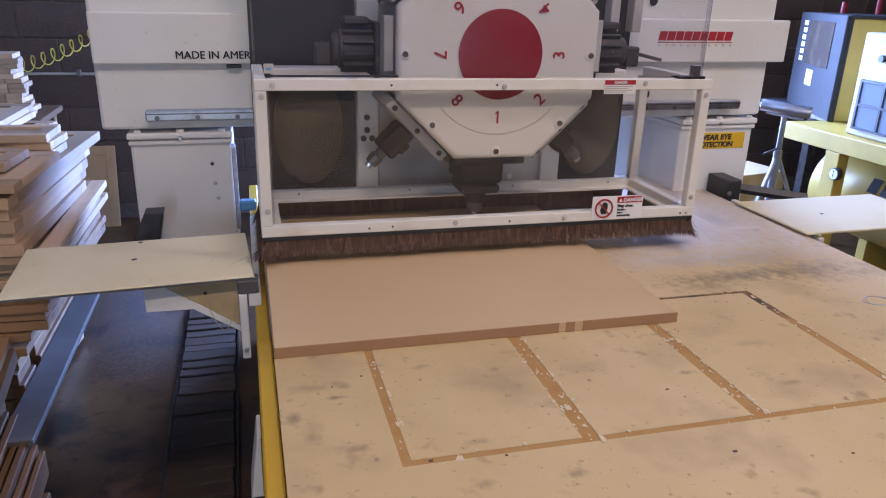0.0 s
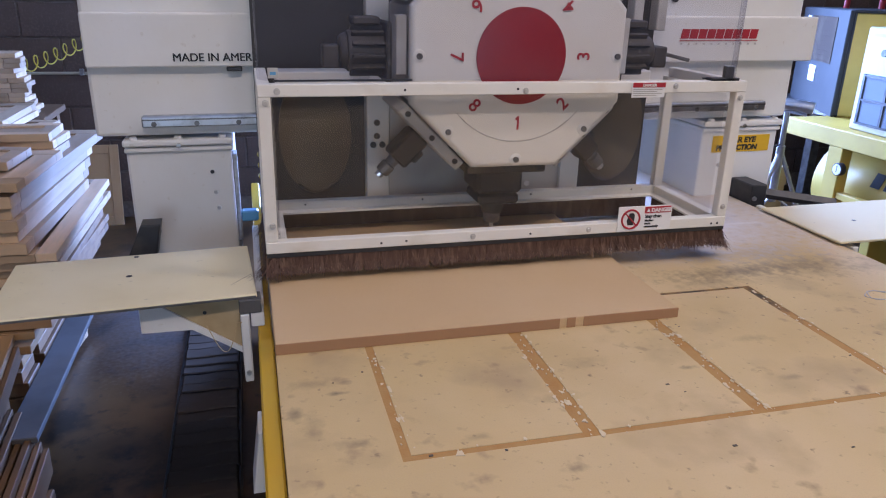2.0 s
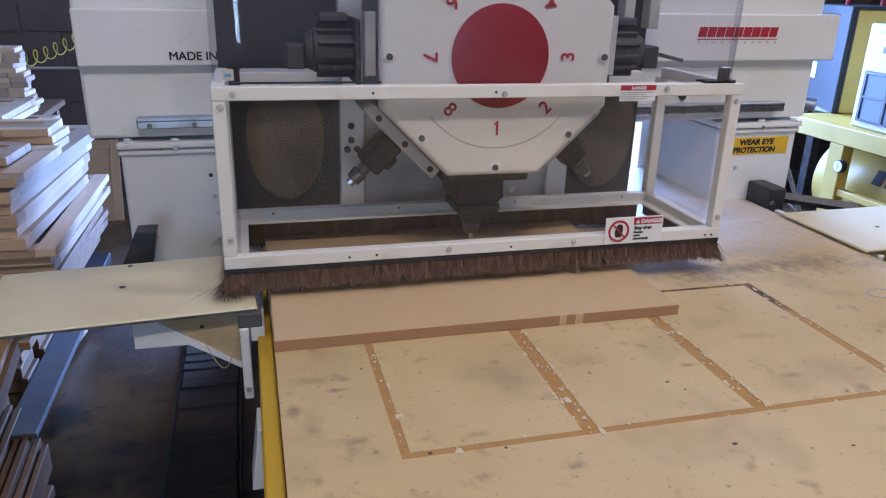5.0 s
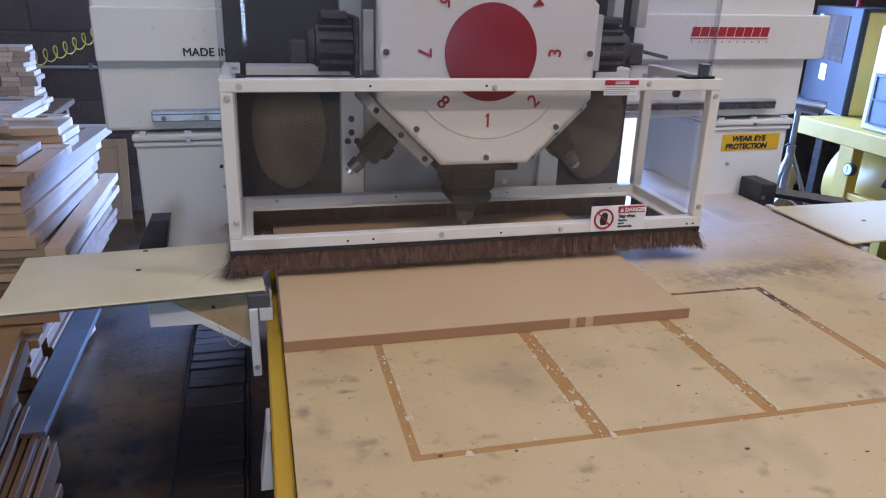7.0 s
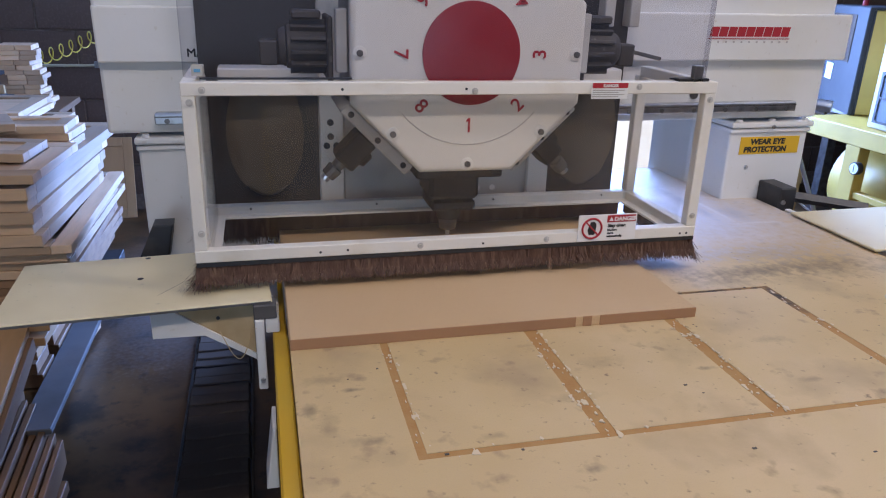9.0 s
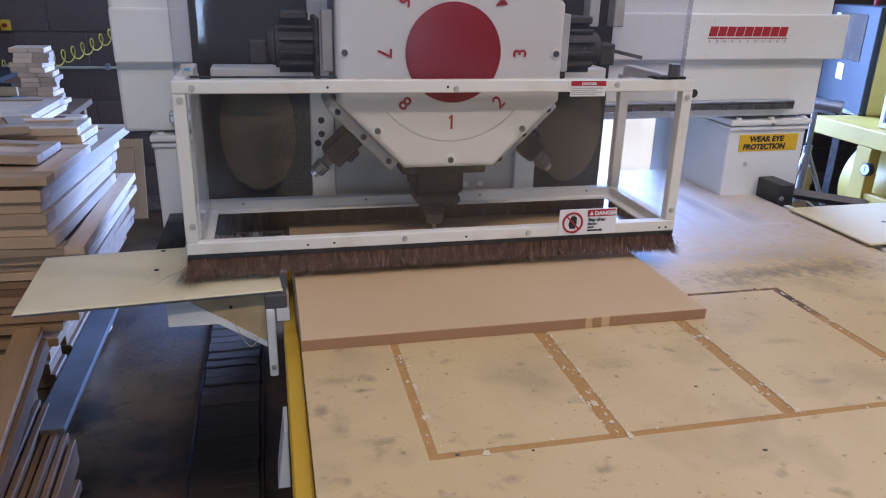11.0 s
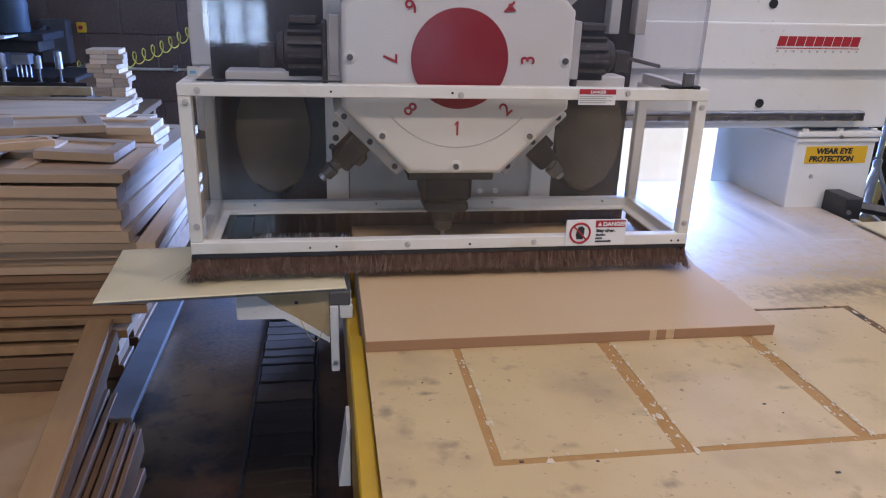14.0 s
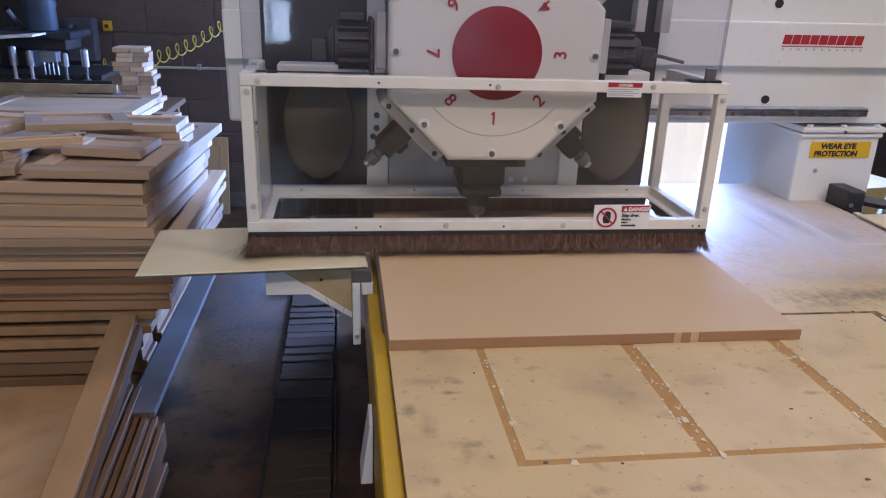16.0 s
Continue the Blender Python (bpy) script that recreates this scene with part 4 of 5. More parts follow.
    arc = [(cx + 0.166 * math.cos(t), 0.0420, cz + 0.166 * math.sin(t)) for t in [radians(-140 + i * 4) for i in range(26)]]
    tube("scribed_arc", arc, 0.0011, GREY_INK, face)
    for k in range(8):
        th = radians(-90 + 45 * k)
        px, pz = cx + 0.2035 * math.cos(th), cz + 0.2035 * math.sin(th)
        part("boss", rod((px, 0.0425, pz), (px, 0.0405, pz), 0.0125, segments=20, bevel=0.001), TURRET, face, smooth=True)
        part("screw", rod((px, 0.0404, pz), (px, 0.0365, pz), 0.0060, segments=10), DULL, face)
    octb = [(cx + (x - cx) * 0.97, cz + (z - cz) * 0.97) for x, z in octo]
    part("turret_drum", slab(octb, 0.0755, 0.30, 0.004), GREY_PLATE, h)
    for k in (0, 1, 3, 4, 5, 7):
        spindle_at(k, h, cx, cz, 0.175, k == 0)
    motor_at(-1, h, cx, cz, 0.16)
    motor_at(1, h, cx, cz, 0.16)
    for s in (-1, 1):
        part("side_channel", box(cx + s * 0.2315 - 0.010, cx + s * 0.2315 + 0.010, 0.07, 0.10, 1.30, 1.41, 0.002), GREY_PLATE, h, "bright steel side strip")
    part("tool_bar", box(0.80, 0.965, 0.20, 0.208, 1.345, 1.353, 0.001, m=Matrix.Translation((0.80, 0.2, 1.35)) @ pose(0, 0, 0, 0, 12, 0) @ Matrix.Translation((-0.80, -0.2, -1.35))), DULL, h)
    # back of the head
    back = part("back_panel", box(x0, 0.991, 0.425, 0.435, 0.945, 1.82), PANEL_DARK, h, "dusty dark back panel")
    for x in (0.119, 0.890):
        oval = [(x + 0.085 * math.cos(t), 1.125 + 0.146 * math.sin(t)) for t in [i * math.pi / 20 for i in range(40)]]
        part("duct_oval", slab(oval, 0.405, 0.424, 0.010, segments=3), DUCT, back, "tan oval dust duct", True)
    part("centre_plate", box(0.2945, 0.7445, 0.395, 0.424, 0.95, 1.30, 0.002), GREY_PLATE, h)
    for x in (0.2655, 0.7685):
        strip = part("back_strip", box(x - 0.0265, x + 0.0265, 0.385, 0.424, 0.95, 1.5, 0.002), HOOD_PAINT, h, "cream vertical steel strip")
        for dx, z in ((-0.003, 1.153), (-0.003, 1.121), (-0.012, 1.1), (0.010, 1.1)):
            part("strip_bolt", rod((x + dx, 0.3845, z), (x + dx, 0.380, z), 0.0075, segments=12), BLACK, strip)
    for x in (0.918, 0.983):
        part("slide_strip", box(x - 0.013, x + 0.013, 0.380, 0.4195, 1.37, 1.80, 0.002), GREY_PLATE, h, "pale grey slide strip")
    # white discs in place of daylight showing through two plate holes
    for x in (0.617, 0.656):
        part("pin_cap", rod((x, 0.3945, 0.9855), (x, 0.3915, 0.9855), 0.0070, segments=16), WHITE, h, "small white disc standing in for daylight through a hole")
    part("z_slide", box(0.15, 0.83, 0.436, 0.462, 1.16, 1.8, 0.003), DULL, h)
    for xa, xb in ((0.03, 0.235), (0.74, 0.93)):
        part("top_shelf", box(xa, xb, 0.31, 0.38, 1.246, 1.280, 0.003), HOOD_PAINT, h, "cream steel shelf")
    part("drum_neck", box(cx - 0.15, cx + 0.15, 0.301, 0.394, 1.18, 1.5, 0.003), DULL, h)
    return h


head = build_head()


# ---- stacks of cabinet doors ----
def cabinet_door(name, w, d, t, m, wood, label, group, border=0.055, sunk=0.006, long_wood=None):
    """A framed door lying flat: its front right corner at the origin, w to the left, d away."""
    o = thing(name, label, "cabinet door", group=group, m=m)
    part("rail", box(-w, 0, 0, border, 0, t, 0.0012), wood, o)
    part("rail", box(-w, 0, d - border, d, 0, t, 0.0012), wood, o)
    part("stile", box(-border, 0, border, d - border, 0, t, 0.0012), long_wood or MAPLE_LONG, o)
    part("stile", box(-w, -w + border, border, d - border, 0, t, 0.0012), long_wood or MAPLE_LONG, o)
    part("panel", box(-w + border - 0.002, -border + 0.002, border - 0.002, d - border + 0.002, 0.004, t - sunk, 0.001), wood, o)
    return o


def build_stacks():
    rng = random.Random(21)
    cart = thing("stock_cart", "low dark steel stock cart under the doors", "cart")
    part("deck", box(-1.65, -0.745, 1.06, 2.25, 0.36, 0.40, 0.003), BLACK, cart)
    for x in (-1.6, -1.05):
        for y in (1.1, 2.2):
            part("leg", box(x - 0.02, x + 0.02, y - 0.02, y + 0.02, 0.0, 0.36, 0.002), BLACK, cart)
    protos = [cabinet_door("cabinet_door", w, d, t, pose(0, 0, -9), MAPLE, "raw maple framed cabinet door lying in a stack", "stacked cabinet doors") for w, d, t in ((0.78, 0.66, 0.020), (0.70, 0.70, 0.021), (0.84, 0.62, 0.026), (0.66, 0.64, 0.020))]
    sheet = thing("laminated_board", "grey laminated strip under the door stack", "board")
    part("panel", box(-0.738, -0.667, 0.80, 1.72, 0.4840, 0.4995, 0.002), SLATE, sheet)
    part("packing_block", box(-0.7365, -0.735, 1.09, 1.65, 0.4005, 0.4835), OAK, sheet)
    # loosely piled boards with open gaps at the foot of the stack
    zb = 0.4003
    for k in range(7):
        thick = (0.030, 0.034, 0.036, 0.030, 0.024, 0.022, 0.019)[k]
        gap = (0.003, 0.004, 0.004, 0.010, 0.012, 0.015, 0.004)[k]
        o = thing("stacked_board", "brown sawn board low in the stack, with open gaps", "board", group="low stacked boards", m=pose(rng.uniform(-0.012, 0.004) - (0.741 if k < 5 else 0.712), 1.04 + rng.uniform(-0.006, 0.008), zb, 0, 0, rng.uniform(-0.8, 0.5)))
        # the lowest boards' darker wood also carries the shade there
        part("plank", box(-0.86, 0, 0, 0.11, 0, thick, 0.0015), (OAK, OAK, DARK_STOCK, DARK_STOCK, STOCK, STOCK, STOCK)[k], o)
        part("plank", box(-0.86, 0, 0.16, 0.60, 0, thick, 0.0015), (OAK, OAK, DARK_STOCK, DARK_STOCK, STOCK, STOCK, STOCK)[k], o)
        part("spacer", box(-0.30, -0.26, 0.03, 0.58, thick + 0.0002, thick + gap - 0.0004), OAK, o)
        part("spacer", box(-0.84, -0.80, 0.03, 0.58, thick + 0.0002, thick + gap - 0.0004), OAK, o)
        zb += thick + gap
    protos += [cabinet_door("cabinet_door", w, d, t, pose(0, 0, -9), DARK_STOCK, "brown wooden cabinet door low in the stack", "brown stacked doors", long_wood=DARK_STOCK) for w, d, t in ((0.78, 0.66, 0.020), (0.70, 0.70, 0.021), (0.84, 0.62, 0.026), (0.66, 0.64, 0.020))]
    z = zb + 0.0003
    tops = (0.020, 0.021, 0.026, 0.020)
    while z < 0.822:
        i = rng.choice((0, 0, 1, 2, 2, 3))
        x = -0.692 + 0.17 * (z - 0.50) + rng.uniform(-0.008, 0.006)
        y = 1.045 + rng.uniform(-0.006, 0.015) - 0.05 * (z - 0.5)
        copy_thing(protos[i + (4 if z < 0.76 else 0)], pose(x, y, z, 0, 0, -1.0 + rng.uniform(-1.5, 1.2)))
        z += tops[i] + (0.0007 if rng.random() < 0.6 else rng.uniform(0.002, 0.005))
    # an open frame, then the long doors
    op = thing("open_frame", "raw maple face frame with open bays in the door stack", "face frame", m=pose(-0.622, 1.01, z, 0, 0, -0.6))
    part("stile", box(-0.045, 0, 0, 0.70, 0, 0.021, 0.0015), MAPLE_LONG, op)
    part("stile", box(-0.78, -0.735, 0, 0.70, 0, 0.021, 0.0015), MAPLE_LONG, op)
    for ya, yb in ((0.0, 0.05), (0.40, 0.44), (0.655, 0.70)):
        part("rail", box(-0.7345, -0.0455, ya, yb, 0, 0.021, 0.0015), MAPLE, op)
    z += 0.0215
    step = (0.9990 - z) / 5
    for k, (dx, dy, d, turn) in enumerate(((0.012, 0.0, 0.60, -2.6), (-0.004, 0.006, 0.64, -3.4), (0.004, -0.008, 0.66, -3.2), (-0.006, 0.0, 0.70, -3.9), (0.0, -0.012, 0.80, -4.4))):
        cabinet_door("cabinet_door", 0.80, d, step - 0.0008, pose(-0.692 + dx, 1.005 + dy, z, 0, 0, turn), MAPLE, "long raw maple cabinet door high in the stack", "stacked cabinet doors", border=0.06)
        z += step
    for p in protos:
        for c in list(p.children_recursive):
            bpy.data.objects.remove(c)
        bpy.data.objects.remove(p)
    # loose doors and drawer fronts on top
    zt = 1.010
    loose = ((-0.672, 0.985, zt, -5, 0.29, 0.32, 0.021), (-0.718, 1.10, zt + 0.022, -5, 0.19, 0.16, 0.021), (-0.680, 1.385, zt - 0.010, -2, 0.27, 0.15, 0.021), (-0.684, 1.39, zt + 0.0115, -5, 0.26, 0.15, 0.021), (-0.690, 1.385, zt + 0.033, -1, 0.28, 0.16, 0.021), (-0.98, 1.02, zt + 0.001, 12, 0.34, 0.24, 0.021), (-0.87, 1.17, zt + 0.0445, 30, 0.24, 0.055, 0.020), (-1.03, 1.03, zt + 0.023, -12, 0.30, 0.20, 0.021), (-0.80, 1.36, zt + 0.046, 22, 0.26, 0.20, 0.020), (-1.12, 1.24, zt + 0.045, -20, 0.40, 0.24, 0.021), (-0.86, 1.20, zt + 0.001, -14, 0.22, 0.18, 0.020), (-1.20, 1.06, zt + 0.046, 6, 0.30, 0.20, 0.021))
    for x, y, zz, turn, w, d, t in loose:
        cabinet_door("cabinet_door", w, d, t, pose(x, y, zz, rng.uniform(-1.5, 1.5), rng.uniform(-1, 2), turn), MAPLE, "loose raw maple cabinet door on the stack", "loose cabinet doors", border=min(0.05, d * 0.22))
    # under-filled support so that nothing hangs: a plain plywood sheet between the layers
    sheet2 = thing("plywood_sheet", "tan plywood sheet inside the stack of doors", "sheet")
    part("panel", box(-1.45, -0.76, 1.08, 1.34, 1.0000, 1.0095, 0.001), MDF, sheet2)
    # open frame leaning on the stack, with boards beside it
    fr = thing("face_frame", "raw maple cabinet face frame leaning on the door stack", "face frame")
    p1, p2 = Vector((-0.745, 1.02, 0.653)), Vector((-0.722, 0.435, 0.550))
    m = Matrix.Translation(p2) @ (p1 - p2).to_track_quat("Y", "Z").to_matrix().to_4x4()
    L = (p1 - p2).length
    part("stile", box(-0.060, 0.0, -0.25, L, -0.020, 0.0, 0.0015, m=m), STOCK, fr)
    part("stile", box(-0.70, -0.655, -0.25, L, -0.020, 0.0, 0.0015, m=m), STOCK, fr)
    part("rail", box(-0.6545, -0.0605, -0.25, -0.20, -0.020, 0.0, 0.0015, m=m), STOCK, fr)
    part("edge_strip", box(0.001, 0.013, -0.25, L - 0.03, -0.052, -0.014, 0.001, m=m), OAK, fr, "dark edge moulding")
    base = thing("plywood_sheet", "tan plywood sheet lying before the door stack", "panel")
    part("panel", box(-1.55, -0.830, 0.05, 1.035, 0.425, 0.445, 0.002), OAKY, base)
    part("support", box(-1.50, -0.90, 0.15, 0.95, 0.0, 0.4245, 0.003), CARD, base, "cardboard carton holding it up")
    rack = thing("board_rack", "dark wooden crate under a bundle of brown sticks", "crate")
    part("crate_body", box(-0.826, -0.700, 0.02, 0.72, 0.001, 0.375, 0.003), OAK, rack)
    part("crate_lid", box(-0.828, -0.632, -0.02, 0.74, 0.3755, 0.4035, 0.003), OAK, rack)
    for k in range(7):
        x = -0.716 + 0.0165 * k + rng.uniform(-0.001, 0.001)
        far = (0.965, 0.93, 0.915, 0.885, 0.85, 0.83, 0.80)[k] + rng.uniform(-0.01, 0.01)
        tall = (0.112, 0.104, 0.098, 0.084, 0.090, 0.072, 0.064)[k]
        o = thing("wood_stick", "brown wooden stick in a bundle beside the stack", "board", group="bundle of sticks", m=pose(x, -0.10, 0.4040, 0, 0, 3.0 + rng.uniform(-0.4, 0.4)))
        part("stick", box(-0.0005, 0.0125 + rng.uniform(-0.0015, 0.002), 0, far + 0.1, 0, tall, 0.0015), OAK, o)


build_stacks()


# ---- background along the wall ----
def build_background():
    rng = random.Random(33)
    # small stack of offcuts on a stand
    stand = thing("stock_stand", "dark wooden stand behind the door stack", "stand")
    part("top", box(-1.42, -0.95, 2.42, 2.80, 0.905, 0.930, 0.003), OAK, stand)
    for x in (-1.38, -1.00):
        for y in (2.46, 2.76):
            part("leg", box(x - 0.025, x + 0.025, y - 0.025, y + 0.025, 0, 0.905, 0.002), OAK, stand)
    z = 0.9305
    for k in range(13):
        o = thing("offcut_block", "short pale maple offcut in a neat pile", "offcut", group="offcut pile", m=pose(-1.055 + 0.012 * math.sin(k * 1.3) - 0.003 * k, 2.52 + rng.uniform(-0.01, 0.01), z, 0, 0, rng.uniform(-9, 9)))
        part("block", box(-0.068, -0.002, -0.05, 0.07, 0, 0.0185, 0.0015), MAPLE, o)
        part("block", box(0.0, 0.058, -0.05, 0.07, 0.0, 0.0185, 0.0015), MAPLE, o)
        z += 0.0188
    # hinge boring machine on a bench
    bench = thing("machine_bench", "tan wooden machine bench with black knobs", "bench")
    part("top", box(-2.6, -1.300, 3.005, 3.70, 0.914, 0.950, 0.004), OAK, bench)
    part("front_rail", box(-2.6, -1.302, 2.985, 3.0045, 0.914, 0.955, 0.003), TAN, bench)
    part("front_board", box(-2.6, -1.50, 2.985, 3.02, 0.838, 0.9135, 0.003), TAN, bench, "tan front board")
    for x in (-1.99, -1.832, -1.655, -1.60):
        part("knob", rod((x, 2.985, 0.873), (x, 2.965, 0.873), 0.011, 0.009, 14), BLACK, bench, smooth=True)
    for x in (-2.5, -1.40):
        part("leg", box(x - 0.04, x + 0.04, 3.1, 3.6, 0, 0.914, 0.003), DULL, bench)
    mach = thing("boring_machine", "grey and blue boring machine on the bench", "machine")
    part("base", box(-2.5, -1.42, 3.16, 3.62, 0.9505, 0.975, 0.004), CAST, mach)
    part("column", box(-1.98, -1.82, 3.40, 3.58, 0.9755, 1.80, 0.006), CAST, mach)
    part("motor", rod((-1.665, 3.16, 1.185), (-1.665, 3.16, 1.62), 0.070, segments=28, bevel=0.010), BLUE_MOTOR, mach, "dark blue cylindrical motor", True)
    part("motor_rib", rod((-1.665, 3.16, 1.30), (-1.665, 3.16, 1.32), 0.074, segments=28), BLUE_MOTOR, mach, smooth=True)
    part("head_plate", box(-1.90, -1.52, 3.10, 3.40, 1.150, 1.1845, 0.004), BLACK, mach)
    part("head_block", box(-1.84, -1.56, 3.14, 3.36, 1.095, 1.1495, 0.004), CAST, mach)
    part("white_table", slab([(-2.4, 1.105), (-1.628, 1.172), (-1.628, 1.182), (-2.4, 1.115)], 2.93, 3.095, 0.002), WHITE, mach, "white sloping work plate")
    for x, top in ((-1.775, 1.12), (-1.70, 1.10), (-1.545, 1.094), (-1.452, 1.115)):
        part("clamp_rod", rod((x, 3.05, 0.9505), (x, 3.05, top), 0.008, segments=14), GREY_PLATE if x < -1.6 else DULL, mach, smooth=True)
        part("clamp_cylinder", rod((x, 3.05, 1.03), (x, 3.05, top - 0.005), 0.017, segments=16), STEEL, mach, smooth=True)
        part("clamp_foot", rod((x, 3.05, 0.9505), (x, 3.05, 0.968), 0.018, segments=16), GALV, mach, smooth=True)
    part("drill_block", box(-1.665, -1.585, 3.06, 3.13, 1.045, 1.094, 0.004), GALV, mach)
    for k in range(4):
        part("drill", rod((-1.655 + k * 0.020, 3.09, 1.0445), (-1.655 + k * 0.020, 3.09, 0.985), 0.0035, segments=8), STEEL, mach)
    part("fence", box(-2.5, -1.33, 3.02, 3.04, 0.9505, 0.968, 0.003), CAST, mach)
    part("stop_lever", rod((-1.50, 3.03, 0.969), (-1.44, 3.01, 1.0), 0.006, segments=8), BLACK, mach)
    jb = thing("junction_box", "grey electrical box on the block wall", "electrical box")
    part("body", box(-1.86, -1.70, WALL_Y - 0.10, WALL_Y - 0.001, 0.95, 1.20, 0.006), SLATE, jb)
    part("knockout", rod((-1.80, WALL_Y - 0.102, 1.15), (-1.80, WALL_Y - 0.099, 1.15), 0.012, segments=14), BLACK, jb)
    sw = thing("wall_switch", "small orange and yellow switch on the wall", "switch")
    part("plate", box(-1.665, -1.615, WALL_Y - 0.03, WALL_Y - 0.001, 1.125, 1.185, 0.003), LABEL_YELLOW, sw)
    part("button", rod((-1.64, WALL_Y - 0.031, 1.155), (-1.64, WALL_Y - 0.045, 1.155), 0.012, segments=14), RED, sw)
    hose = thing("grey_hose", "grey flexible conduit sagging to the electrical box", "hose")
    pts = [(-1.75 - 0.07 * u, 3.0 + 1.02 * u, 1.29 - 0.50 * u * (1 - u) - 0.13 * u) for u in [i / 20 for i in range(21)]]
    tube("conduit", pts, 0.011, GALV, hose)
    pipe = thing("wall_conduit", "thin pale conduit running along the block wall", "conduit")
    part("pipe", rod((-1.75, WALL_Y - 0.015, 0.915), (-0.2, WALL_Y - 0.015, 0.915), 0.009, segments=12), CREAM, pipe, smooth=True)
    for x in (-1.12, -0.4):
        part("strap", box(x - 0.012, x + 0.012, WALL_Y - 0.028, WALL_Y - 0.0005, 0.903, 0.940, 0.002), STEEL, pipe)
    coil = thing("air_hose", "yellow coiled air hose stretched along the wall", "hose")
    pts = []
    turns = 15
    for i in range(turns * 16 + 1):
        u = i / (turns * 16)
        s = u ** 0.85
        c = Vector((-1.60 + 0.80 * s, 3.75, 0.955 + 0.02 * s + 0.30 * s * s))
        a = i / 16 * 2 * math.pi
        r = 0.040 - 0.006 * u
        pts.append((c.x + 0.012 * math.cos(a), c.y + r * math.cos(a), c.z + r * math.sin(a)))
    tube("coil", pts, 0.0036, COIL, coil)
    part("hook", rod((-0.80, 3.75, 1.275), (-0.80, WALL_Y, 1.28), 0.006, segments=8), DULL, coil)
    part("hook", rod((-1.60, 3.75, 0.955), (-1.60, WALL_Y, 0.955), 0.006, segments=8), DULL, coil)
    lean = thing("leaning_door", "oak panelled cabinet door leaning against the wall", "cabinet door", m=pose(-1.02, WALL_Y - 0.16, 0.0, -14, 0, 0))
    for bb in ((-0.20, -0.145, 0, 0.02, 0, 0.50), (-0.005, 0.05, 0, 0.02, 0, 0.50), (-0.1445, -0.0055, 0, 0.02, 0, 0.055), (-0.1445, -0.0055, 0, 0.02, 0.445, 0.50)):
        part("frame_member", box(*bb, 0.002), OAKY, lean)
    part("panel", box(-0.1445, -0.0055, 0.006, 0.016, 0.0555, 0.4445), OAKY, lean)
    # more door stacks between, seen over the near ones
    far = cabinet_door("cabinet_door", 0.55, 0.40, 0.022, pose(-0.95, 1.95, 0.0008), MAPLE, "raw maple framed cabinet door in the far stack", "far stacked cabinet doors")
    for k in range(1, 44):
        copy_thing(far, pose(-0.95 + rng.uniform(-0.03, 0.03), 1.95 + rng.uniform(-0.03, 0.03), 0.0008 + k * 0.0228, 0, 0, rng.uniform(-8, 8)))
    far2 = cabinet_door("cabinet_door", 0.60, 0.44, 0.022, pose(-1.66, 1.30, 0.0008), MAPLE, "raw maple framed cabinet door in a side stack", "side stacked cabinet doors")
    for k in range(1, 47):
        copy_thing(far2, pose(-1.66 + rng.uniform(-0.03, 0.03), 1.30 + rng.uniform(-0.03, 0.03), 0.0008 + k * 0.0228, 0, 0, rng.uniform(-10, 10)))


build_background()


